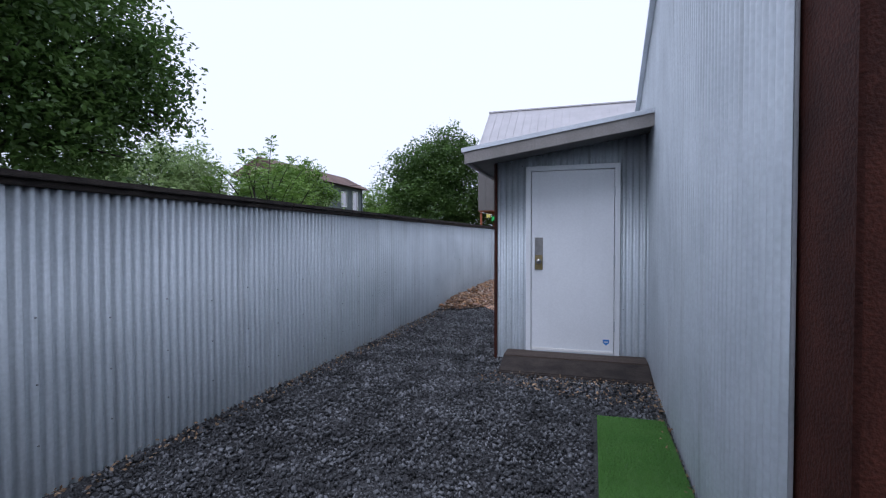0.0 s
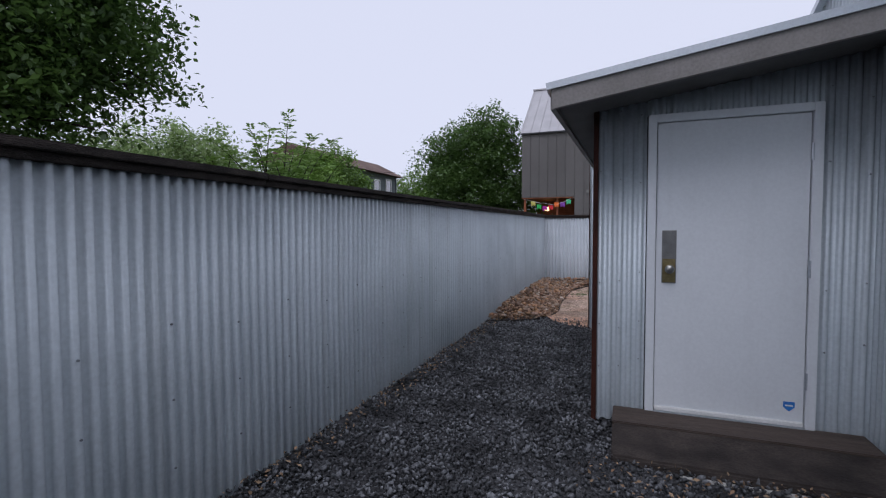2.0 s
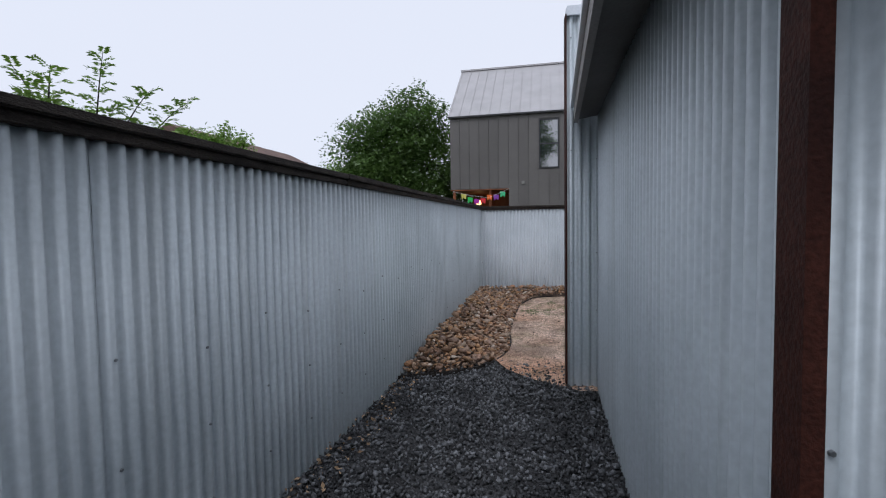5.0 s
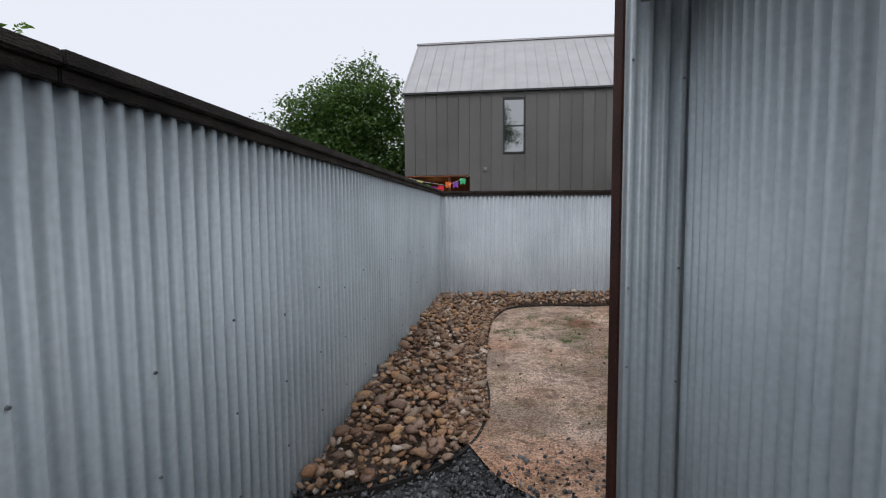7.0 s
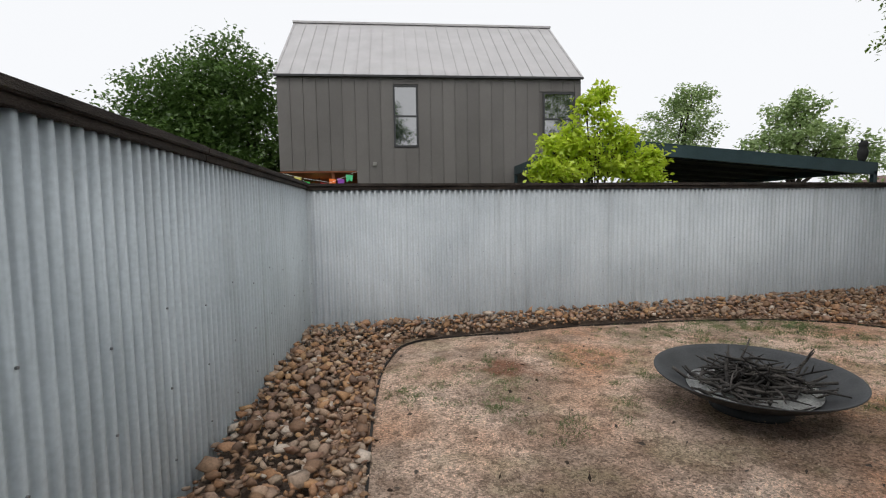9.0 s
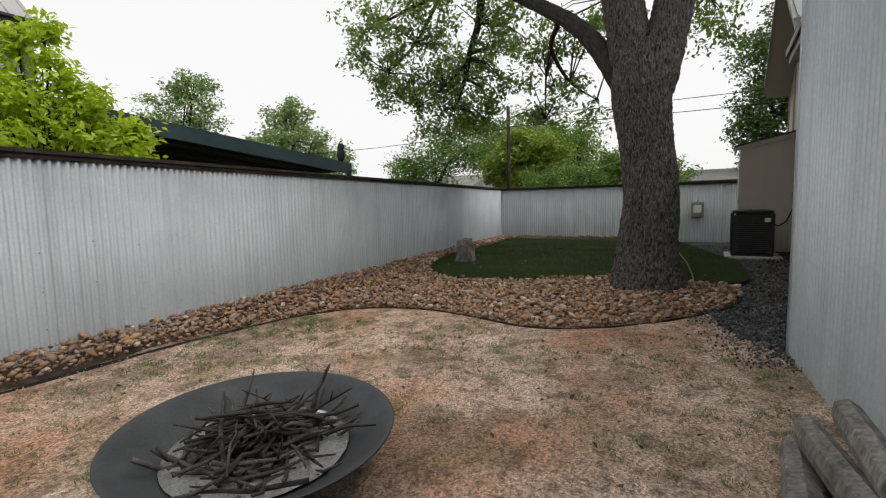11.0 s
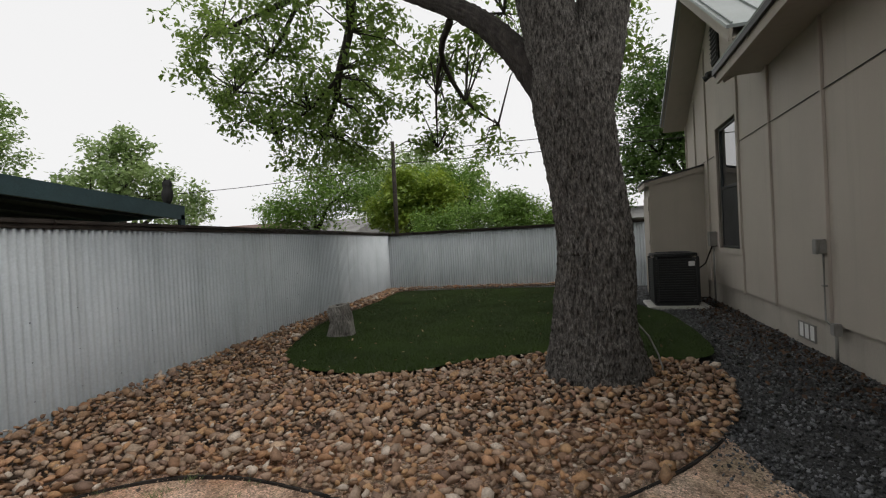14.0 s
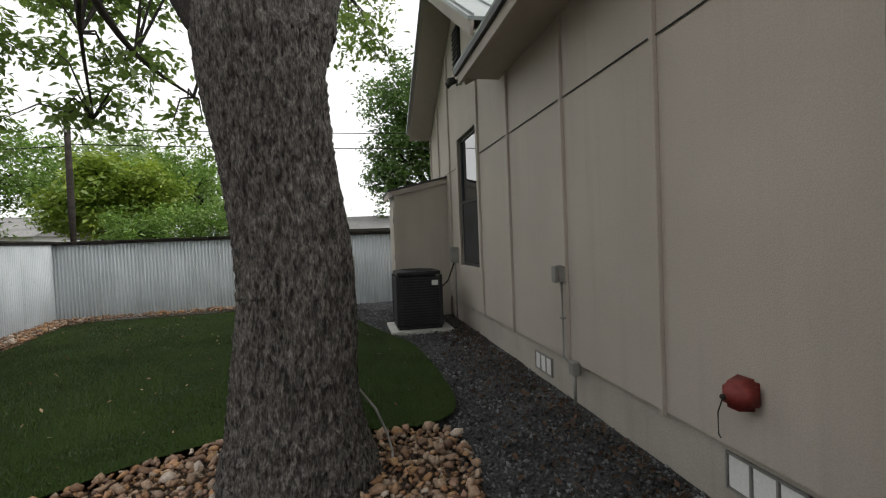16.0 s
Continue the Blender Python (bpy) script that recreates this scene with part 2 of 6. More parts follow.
def granite_material():
    """Pink-tan crushed granite with rusty, grey and greenish patches and a coarse speckle."""
    m = material("crushed_pink_granite", (0.56, 0.375, 0.27), (0.78, 0.60, 0.485), 0.92, 0, 1.6, 150, 0.40, 0.9, spec=0.15)
    n, l = m.node_tree.nodes, m.node_tree.links
    b = n["Principled BSDF"]
    colour = b.inputs["Base Color"].links[0].from_socket
    geo = [x for x in n if x.type == "NEW_GEOMETRY"][0]
    for scale, lo, hi, tint, amount, seed in ((0.75, 0.50, 0.66, (0.52, 0.24, 0.12), 0.7, 3.0), (1.1, 0.50, 0.60, (0.27, 0.20, 0.155), 0.6, 11.0), (1.9, 0.52, 0.62, (0.21, 0.20, 0.09), 0.38, 23.0), (4.2, 0.53, 0.62, (0.20, 0.125, 0.085), 0.5, 31.0), (13.0, 0.55, 0.64, (0.19, 0.13, 0.095), 0.6, 41.0)):
        mp, t, r, mx = n.new("ShaderNodeMapping"), n.new("ShaderNodeTexNoise"), n.new("ShaderNodeMapRange"), n.new("ShaderNodeMix")
        mp.inputs["Location"].default_value = (seed, seed * 2, 0)
        l.new(geo.outputs["Position"], mp.inputs["Vector"])
        l.new(mp.outputs[0], t.inputs["Vector"])
        t.inputs["Scale"].default_value, t.inputs["Detail"].default_value = scale, 7
        r.inputs["From Min"].default_value, r.inputs["From Max"].default_value, r.inputs["To Max"].default_value = lo, hi, amount
        l.new(t.outputs["Fac"], r.inputs["Value"])
        mx.data_type = "RGBA"
        mx.inputs["B"].default_value = (*tint, 1)
        l.new(r.outputs["Result"], mx.inputs["Factor"])
        l.new(colour, mx.inputs["A"])
        colour = mx.outputs["Result"]
    wob, off, dist, ring, stain = n.new("ShaderNodeTexNoise"), n.new("ShaderNodeVectorMath"), n.new("ShaderNodeVectorMath"), n.new("ShaderNodeMapRange"), n.new("ShaderNodeMix")
    wob.inputs["Scale"].default_value, wob.inputs["Detail"].default_value = 4.5, 5
    off.operation, dist.operation = "MULTIPLY_ADD", "DISTANCE"
    off.inputs[1].default_value = (0.55, 0.55, 0.0)
    dist.inputs[1].default_value = (-0.33, 13.05, 0.0)
    l.new(geo.outputs["Position"], wob.inputs["Vector"])
    l.new(wob.outputs["Color"], off.inputs[0])
    l.new(geo.outputs["Position"], off.inputs[2])
    l.new(off.outputs[0], dist.inputs[0])
    l.new(dist.outputs["Value"], ring.inputs["Value"])
    ring.inputs["From Min"].default_value, ring.inputs["From Max"].default_value = 0.14, 0.34
    ring.inputs["To Min"].default_value, ring.inputs["To Max"].default_value = 0.85, 0.0
    stain.data_type = "RGBA"
    stain.inputs["B"].default_value = (0.19, 0.075, 0.04, 1)
    l.new(ring.outputs["Result"], stain.inputs["Factor"])
    l.new(colour, stain.inputs["A"])
    colour = stain.outputs["Result"]
    v, hs, mr = n.new("ShaderNodeTexVoronoi"), n.new("ShaderNodeHueSaturation"), n.new("ShaderNodeMapRange")
    v.inputs["Scale"].default_value = 85
    l.new(geo.outputs["Position"], v.inputs["Vector"])
    sep = n.new("ShaderNodeSeparateColor")
    l.new(v.outputs["Color"], sep.inputs[0])
    l.new(sep.outputs[0], mr.inputs["Value"])
    mr.inputs["To Min"].default_value, mr.inputs["To Max"].default_value = 0.5, 1.4
    l.new(mr.outputs["Result"], hs.inputs["Value"])
    l.new(colour, hs.inputs["Color"])
    l.new(hs.outputs["Color"], b.inputs["Base Color"])
    return m


GRANITE = granite_material()
GRIT = material("granite_grit", (0.36, 0.25, 0.18), (0.52, 0.40, 0.31), 0.9, 0, 3, 90, 0.2, 0.1, pieces=0.5)


def glass_material():
    m = bpy.data.materials.new("window_glass")
    m.use_nodes = True
    b = m.node_tree.nodes["Principled BSDF"]
    b.inputs["Base Color"].default_value = (0.02, 0.025, 0.03, 1)
    b.inputs["Roughness"].default_value, b.inputs["Specular IOR Level"].default_value = 0.03, 1.0
    b.inputs["Coat Weight"].default_value, b.inputs["IOR"].default_value = 0.0, 2.4
    return m


GLASS = glass_material()

# ---- mesh helpers ----


def part(name, bm, mat, parent=None, label="", smooth=False):
    me = bpy.data.meshes.new(name)
    if isinstance(bm, tuple):
        v, f = bm
        v, f = np.asarray(v, np.float32), np.asarray(f, np.int32)
        k = f.shape[1]
        me.vertices.add(len(v))
        me.vertices.foreach_set("co", v.ravel())
        me.loops.add(f.size)
        me.loops.foreach_set("vertex_index", f.ravel())
        me.polygons.add(len(f))
        me.polygons.foreach_set("loop_start", np.arange(0, f.size, k, dtype=np.int32))
        me.update(calc_edges=True)
    else:
        bmesh.ops.recalc_face_normals(bm, faces=bm.faces)
        bm.to_mesh(me)
        bm.free()
    if smooth:
        me.polygons.foreach_set("use_smooth", np.ones(len(me.polygons), dtype=bool))
    me.materials.append(mat)
    ob = new(name, me)
    ob.parent = parent
    if label:
        ob["label"] = label
    return ob


def thing(name, m, label, category, group="", kind=""):
    ob = new(name)
    ob.matrix_basis = m
    return tagged(ob, label, category, group, kind)


def box(x0, y0, z0, x1, y1, z1, bevel=0.0, bm=None):
    b = bm or bmesh.new()
    r = bmesh.ops.create_cube(b, size=1)
    vs = r["verts"]
    for v in vs:
        v.co = (x0 + (v.co.x + .5) * (x1 - x0), y0 + (v.co.y + .5) * (y1 - y0), z0 + (v.co.z + .5) * (z1 - z0))
    if bevel:
        bmesh.ops.bevel(b, geom=list({e for v in vs for e in v.link_edges}), offset=bevel, segments=2, affect="EDGES")
    return b


def prism(outline, h0, h1, bm=None):
    """Upright prism over an outline of (x, y)."""
    b = bm or bmesh.new()
    lo, hi = [b.verts.new((x, y, h0)) for x, y in outline], [b.verts.new((x, y, h1)) for x, y in outline]
    b.faces.new(lo[::-1])
    b.faces.new(hi)
    for i in range(len(lo)):
        j = (i + 1) % len(lo)
        b.faces.new((lo[i], lo[j], hi[j], hi[i]))
    return b


def slab(quad, thick, bm=None):
    """A flat plate: four corners of its top, and its thickness along the normal."""
    b = bm or bmesh.new()
    q = [Vector(p) for p in quad]
    nrm = (q[1] - q[0]).cross(q[2] - q[0]).normalized() * thick
    top, low = [b.verts.new(p) for p in q], [b.verts.new(p - nrm) for p in q]
    b.faces.new(top)
    b.faces.new(low[::-1])
    for i in range(4):
        j = (i + 1) % 4
        b.faces.new((top[i], low[i], low[j], top[j]))
    return b


def tube(points, radii, n=8, bm=None, wobble=0.0):
    b = bm or bmesh.new()
    rings = []
    pts = [Vector(p) for p in points]
    for i, p in enumerate(pts):
        d = (pts[min(i + 1, len(pts) - 1)] - pts[max(i - 1, 0)]).normalized()
        q = d.to_track_quat("Z", "Y")
        ring = []
        for k in range(n):
            a = 2 * math.pi * k / n
            r = radii[i] * (1 + wobble * noise.noise(Vector((math.cos(a) * 1.5, math.sin(a) * 1.5, i * 0.7)) + p * 0.3))
            ring.append(b.verts.new(p + q @ Vector((math.cos(a) * r, math.sin(a) * r, 0))))
        rings.append(ring)
    for r0, r1 in zip(rings, rings[1:]):
        for k in range(n):
            b.faces.new((r0[k], r0[(k + 1) % n], r1[(k + 1) % n], r1[k]))
    b.faces.new(rings[0][::-1])
    b.faces.new(rings[-1])
    return b


def revolve(profile, n=48, bm=None):
    b = bm or bmesh.new()
    rings = [[b.verts.new((r * math.cos(2 * math.pi * k / n), r * math.sin(2 * math.pi * k / n), z)) for k in range(n)] for r, z in profile]
    for r0, r1 in zip(rings, rings[1:]):
        for k in range(n):
            b.faces.new((r0[k], r0[(k + 1) % n], r1[(k + 1) % n], r1[k]))
    b.faces.new(rings[0][::-1])
    b.faces.new(rings[-1])
    return b


PITCH, DEPTH = 0.068, 0.0105


def corrugated(length, low, high, seg=14):
    """A corrugated sheet along +x whose face looks to -y; low and high are heights, or functions of x."""
    n = max(2, int(round(length / PITCH * seg)))
    xs = np.linspace(0, length, n + 1)
    ys = DEPTH * np.tanh(2.0 * np.cos(2 * math.pi * xs / PITCH)) / math.tanh(2.0)
    lo = np.array([low(x) if callable(low) else low for x in xs])
    hi = np.array([high(x) if callable(high) else high for x in xs])
    front = np.concatenate([np.stack([xs, ys, lo], 1), np.stack([xs, ys, hi], 1)])
    back = front + (0, 0.003, 0)
    v = np.concatenate([front, back])
    i, m = np.arange(n), n + 1
    f = np.concatenate([np.stack([i, i + 1, i + 1 + m, i + m], 1), np.stack([i + 2 * m, i + 3 * m, i + 1 + 3 * m, i + 1 + 2 * m], 1), np.stack([i + m, i + 1 + m, i + 1 + 3 * m, i + 3 * m], 1)])
    return v, f


def screws(length, rows, every=4):
    """Hex screw heads on the crests of a sheet."""
    b = bmesh.new()
    for k in range(0, int(length / PITCH), every):
        x = (k + 0.5) * PITCH
        for z in rows:
            bmesh.ops.create_cone(b, cap_ends=True, segments=6, radius1=0.0062, radius2=0.005, depth=0.007, matrix=pose(x, -DEPTH - 0.003, z + 0.05 * math.sin(k * 7 + z * 40), 90))
    return b


def sheet_wall(name, start, angle, length, low, high, label, rows, width=12 * PITCH, category="wall", thick=None, every=4, steel=None):
    """A run of corrugated sheets, each a part, on a line from start at an angle."""
    w = thing(name, pose(start[0], start[1], 0, 0, 0, angle), label, category, kind="structure")
    count = max(1, int(math.ceil(length / width - 1e-6)))
    shared = shared_screws = None
    for i in range(count):
        x0, ln = i * width, min(width, length - i * width)
        whole = not callable(high) and ln > width - 1e-6
        if whole and shared:
            p = new("sheet", shared)
        else:
            h = (lambda x, a=x0: high(x + a)) if callable(high) else high
            p = part("sheet", corrugated(ln, low, h), steel or GALV, smooth=True)
            if whole:
                shared = p.data
        p.parent, p.matrix_basis = w, pose(x0, -0.0015 * (i % 2), 0)
        if rows:
            if whole and shared_screws:
                s = new("screw_heads", shared_screws)
            else:
                s = part("screw_heads", screws(ln, rows, every), SCREW)
                if whole:
                    shared_screws = s.data
            s.parent, s.matrix_basis = w, pose(x0, -0.0015 * (i % 2), 0)
    return w


def inside(poly, p):
    poly, r = np.asarray(poly), np.zeros(len(p), bool)
    for (x0, y0), (x1, y1) in zip(poly, np.roll(poly, -1, 0)):
        c = ((y0 > p[:, 1]) != (y1 > p[:, 1]))
        with np.errstate(divide="ignore", invalid="ignore"):
            r ^= c & (p[:, 0] < (x1 - x0) * (p[:, 1] - y0) / (y1 - y0) + x0)
    return r


def spline(points, n=6):
    pts = [Vector((*p, 0)) for p in points]
    res = []
    for i in range(len(pts) - 1):
        p0, p1, p2, p3 = pts[max(i - 1, 0)], pts[i], pts[i + 1], pts[min(i + 2, len(pts) - 1)]
        for k in range(n):
            t = k / n
            q = 0.5 * ((2 * p1) + (p2 - p0) * t + (2 * p0 - 5 * p1 + 4 * p2 - p3) * t * t + (3 * p1 - p0 - 3 * p2 + p3) * t ** 3)
            res.append((q.x, q.y))
    res.append(points[-1])
    return res


def area_mesh(outline, z, mat, name, label, category, relief=0.0, cell=0.25):
    """A ground sheet over an outline, cut into cells, with gentle relief."""
    b = bmesh.new()
    b.faces.new([b.verts.new((x, y, z)) for x, y in outline])
    bmesh.ops.triangulate(b, faces=b.faces[:])
    xs = [p[0] for p in outline]
    ys = [p[1] for p in outline]
    if relief:
        for c in np.arange(min(xs) + cell, max(xs), cell):
            bmesh.ops.bisect_plane(b, geom=b.verts[:] + b.edges[:] + b.faces[:], plane_co=(c, 0, 0), plane_no=(1, 0, 0))
        for c in np.arange(min(ys) + cell, max(ys), cell):
            bmesh.ops.bisect_plane(b, geom=b.verts[:] + b.edges[:] + b.faces[:], plane_co=(0, c, 0), plane_no=(0, 1, 0))
        for v in b.verts:
            v.co.z += relief * noise.noise(v.co * 1.3) + relief * 0.5 * noise.noise(v.co * 4.1)
    for f in b.faces:
        if f.normal.z < 0:
            f.normal_flip()
    me = bpy.data.meshes.new(name)
    b.to_mesh(me)
    b.free()
    me.polygons.foreach_set("use_smooth", np.ones(len(me.polygons), dtype=bool))
    me.materials.append(mat)
    return tagged(new(name, me), label, category, kind="structure")


def scatter(poly, spacing, rng, hole=None, jitter=0.48):
    p = np.asarray(poly)
    lo, hi = p.min(0), p.max(0)
    g = np.stack(np.meshgrid(np.arange(lo[0], hi[0], spacing), np.arange(lo[1], hi[1], spacing)), -1).reshape(-1, 2)
    g = g + rng.uniform(-jitter, jitter, g.shape) * spacing
    k = inside(poly, g)
    if hole is not None:
        k &= ~inside(hole, g)
    return g[k]


def stone_shapes(sub, count, rng, flat=0.6, rough=0.25):
    shapes = []
    for i in range(count):
        b = bmesh.new()
        bmesh.ops.create_icosphere(b, subdivisions=sub, radius=1)
        s = Vector((1, rng.uniform(0.65, 0.95), flat * rng.uniform(0.75, 1.2)))
        off = Vector(rng.uniform(-50, 50, 3))
        for v in b.verts:
            d = 1 + rough * noise.noise(v.co * 1.1 + off) + 0.4 * rough * noise.noise(v.co * 2.3 + off)
            v.co = Vector((v.co.x * s.x, v.co.y * s.y, v.co.z * s.z)) * d
        b.verts.ensure_lookup_table()
        shapes.append((np.array([v.co[:] for v in b.verts]), np.array([[v.index for v in f.verts] for f in b.faces])))
        b.free()
    return shapes


def turns(n, rng, tilt):
    a, e, r = rng.uniform(0, 2 * math.pi, n), rng.normal(0, tilt, n), rng.normal(0, tilt, n)
    ca, sa, ce, se, cr, sr = np.cos(a), np.sin(a), np.cos(e), np.sin(e), np.cos(r), np.sin(r)
    z, o = np.zeros(n), np.ones(n)
    rz = np.stack([ca, -sa, z, sa, ca, z, z, z, o], 1).reshape(n, 3, 3)
    rx = np.stack([o, z, z, z, ce, -se, z, se, ce], 1).reshape(n, 3, 3)
    ry = np.stack([cr, z, sr, z, o, z, -sr, z, cr], 1).reshape(n, 3, 3)
    return rz @ rx @ ry


def pile(places, sizes, shapes, rng, tilt=0.35):
    vs, fs, base = [], [], 0
    which = rng.integers(0, len(shapes), len(places))
    rot = turns(len(places), rng, tilt)
    for s, (v, f) in enumerate(shapes):
        k = np.where(which == s)[0]
        if not len(k):
            continue
        w = np.einsum("nij,vj->nvi", rot[k], v) * sizes[k][:, None, None] + places[k][:, None, :]
        vs.append(w.reshape(-1, 3))
        fs.append((f[None] + (np.arange(len(k)) * len(v))[:, None, None]).reshape(-1, 3) + base)
        base += len(k) * len(v)
    return np.concatenate(vs), np.concatenate(fs)


def leaves(centres, spread, per, size, rng, droop=0.3):
    """Many small folded leaves round the given twig ends."""
    n = len(centres) * per
    c = np.repeat(np.asarray(centres), per, 0) + rng.normal(0, 1, (n, 3)) * np.repeat(np.asarray(spread).reshape(-1, 1) * np.ones((len(centres), 1)), per, 0) * (1, 1, 0.75)
    d = rng.normal(0, 1, (n, 3))
    d[:, 2] = d[:, 2] * 0.6 - droop
    d /= np.linalg.norm(d, axis=1, keepdims=True)
    side = np.cross(d, rng.normal(0, 1, (n, 3)) * 0.5 + (0, 0, 1.0))
    side /= np.linalg.norm(side, axis=1, keepdims=True) + 1e-9
    up = np.cross(side, d)
    s = size * rng.uniform(0.6, 1.35, (n, 1))
    tip, mid = c + d * s, c + d * s * 0.45
    v = np.stack([c, mid + side * s * 0.27 + up * s * 0.08, tip, mid - side * s * 0.27 + up * s * 0.08], 1).reshape(-1, 3)
    i = np.arange(n) * 4
    f = np.concatenate([np.stack([i, i + 1, i + 2], 1), np.stack([i, i + 2, i + 3], 1)])
    return v, f


LEAF = dict(
    dark=leaf_material("dark_green_leaves", (0.032, 0.072, 0.016), (0.155, 0.265, 0.06), 0.45),
    mid=leaf_material("green_leaves", (0.075, 0.15, 0.024), (0.27, 0.43, 0.085)),
    pale=leaf_material("pale_green_leaves", (0.14, 0.23, 0.075), (0.42, 0.53, 0.22), 0.45),
    lime=leaf_material("lime_green_leaves", (0.34, 0.48, 0.02), (0.74, 0.85, 0.09), 0.45),
    gold=leaf_material("yellowing_leaves", (0.10, 0.19, 0.025), (0.36, 0.45, 0.06)),
    main=leaf_material("pecan_leaves", (0.085, 0.15, 0.028), (0.30, 0.42, 0.10), 0.6),
)


def tree(label, base, height, trunk_r, blobs, leaf, size, count, seed, name="tree", twigs=True):
    """A trunk that forks into limbs, one to each part of the crown; blobs are (x, y, z, radius) from the base."""
    rng = np.random.default_rng(seed)
    t = thing(name, pose(*base), label, "tree")
    fork = Vector((0, 0, height * 0.38))
    part("trunk", tube([(0, 0, -0.1), (0.03, 0.02, height * 0.12), fork * 0.6, fork], [trunk_r * 1.35, trunk_r, trunk_r * 0.9, trunk_r * 0.8], 10, wobble=0.2), DARKBARK, t, smooth=True)
    total = sum(b[3] ** 2 for b in blobs)
    allv, allf, off = [], [], 0
    for x, y, z, r in blobs:
        end = Vector((x, y, z))
        mid = fork.lerp(end, 0.5) + Vector((rng.normal(0, .12), rng.normal(0, .12), 0.1)) * r
        bm = tube([fork * 0.9, mid, end, end + Vector((0, 0, r * 0.5))], [trunk_r * 0.6, trunk_r * 0.38, trunk_r * 0.16, trunk_r * 0.05], 6)
        if twigs:
            for k in range(5):
                d = Vector(rng.normal(0, 1, 3)).normalized() * r * 0.85
                tube([mid.lerp(end, 0.6), end + d * 0.55, end + d], [trunk_r * 0.15, trunk_r * 0.08, trunk_r * 0.03], 5, bm)
        part("limb", bm, DARKBARK, t, smooth=True)
        n = max(6, int(count * r * r / total))
        tw = max(4, n // 14)
        d = rng.normal(0, 1, (tw, 3))
        d /= np.linalg.norm(d, axis=1, keepdims=True)
        rad = r * rng.uniform(0.25, 1.0, (tw, 1)) ** 0.55
        lump = np.array([1 + 0.55 * noise.noise(Vector(q) * 2.3 + Vector((seed, x, z))) for q in d])[:, None]
        c = np.array(end) + d * rad * lump * (1, 1, 0.85)
        tips = []
        for k in range(int(3 + 5 * r)):
            g = Vector(rng.normal(0, 1, 3) + (0, 0, 0.5)).normalized()
            for w in np.linspace(0.75, 1.18 + 0.3 * rng.uniform(), 7):
                tips.append(np.array(end + g * r * w + Vector((0, 0, -0.12 * r * w * w))))
        c = np.concatenate([c, np.array(tips)])
        v, f = leaves(c, 0.085 * r ** 0.5 + size * 0.5, 14, size, rng)
        allv.append(v)
        allf.append(f + off)
        off += len(v)
    tagged(part("crown", (np.concatenate(allv), np.concatenate(allf)), leaf, t), kind="stuff")
    return t


# ---- ground ----
EDGE = spline([(-2.63, 8.84), (-2.2, 9.03), (-1.9, 9.28), (-1.73, 9.65), (-1.68, 10.2), (-1.73, 10.87), (-1.74, 12.2), (-1.66, 13.1), (-1.37, 13.75), (-0.35, 13.95), (0.94, 14.15), (2.3, 14.14), (3.33, 13.94), (3.9, 13.5), (4.1, 13.0), (4.04, 12.3), (3.87, 11.5), (4.05, 11.0), (4.7, 10.33), (5.4, 9.9), (6.15, 9.67), (6.8, 9.66), (7.05, 9.72)])
LAWN = spline([(6.95, 14.6), (6.4, 14.1), (6.18, 13.4), (6.3, 12.65), (6.75, 12.15), (7.2, 11.4), (7.15, 10.5), (7.05, 9.9), (7.4, 9.55), (8.5, 9.5), (9.9, 9.6), (11.0, 9.95), (12.2, 10.3), (13.6, 10.7), (14.35, 11.2), (14.35, 13.3), (14.2, 15.6), (13.5, 15.85), (12.0, 15.6), (9.4, 15.42), (7.9, 15.0), (6.95, 14.6)], 4)[:-1]
BED = EDGE + [(7.3, 10.5), (9, 10.5), (14.0, 11.0), (14.85, 11.0), (14.4, 16.3), (-2.55, 14.15)]



def mound(x, y):
    """How far the stones heap up against the fences."""
    west = np.asarray(x) + 2.60
    north = (14.16 + (np.asarray(x) + 2.56) * 0.129 - np.asarray(y)) * 0.99
    east = 14.55 - np.asarray(x)
    return 0.095 * np.clip(1.15 - np.minimum(np.minimum(west, north), east) / 0.7, 0, 1) ** 1.3 * np.clip((np.asarray(y) - 8.75) / 0.9, 0, 1)


ground = part("ground", prism([(-400, -400), (400, -400), (400, 400), (-400, 400)], -1.0, -0.12), SOIL)
tagged(ground, "wide flat ground of soil and short grass", "ground", kind="structure")
GRAVEL_AREA = [(-2.72, -4), (0.85, -4), (0.85, 8.8), (-1.1, 8.8), (-1.35, 9.0), (-1.75, 9.55), (-2.1, 9.25), (-2.62, 9.1)]
area_mesh(GRAVEL_AREA, -0.035, GRAVELBED, "gravel_path", "dark crushed gravel path between metal walls", "path", 0.02, 0.3)
GRANITE_AREA = [(-1.78, 9.5), (-1.62, 9.2), (-1.32, 8.95), (-1.0, 8.75), (3.95, 9.42), (4.65, 9.86), (5.3, 9.98), (5.6, 10.4), (5.0, 11.5), (4.4, 13.5), (3.0, 14.4), (-1.5, 14.4), (-2.0, 13), (-2.0, 9.7)]
area_mesh(GRANITE_AREA, -0.012, GRANITE, "granite_yard", "pinkish crushed granite yard with weedy rusty patches", "ground", 0.018, 0.2)
area_mesh(BED, -0.06, BEDSOIL, "stone_bed", "planting bed soil under river stones", "bed", 0.02, 0.25)
for v in bpy.data.objects["stone_bed"].data.vertices:
    v.co.z += float(mound(v.co.x, v.co.y))
SIDE_AREA = [(4.05, 8.4), (14.9, 8.4), (14.9, 11.2), (13.6, 10.8), (9.9, 9.7), (7.1, 9.75), (5.9, 9.75), (5.2, 10.0), (4.6, 9.88), (3.98, 9.45)]
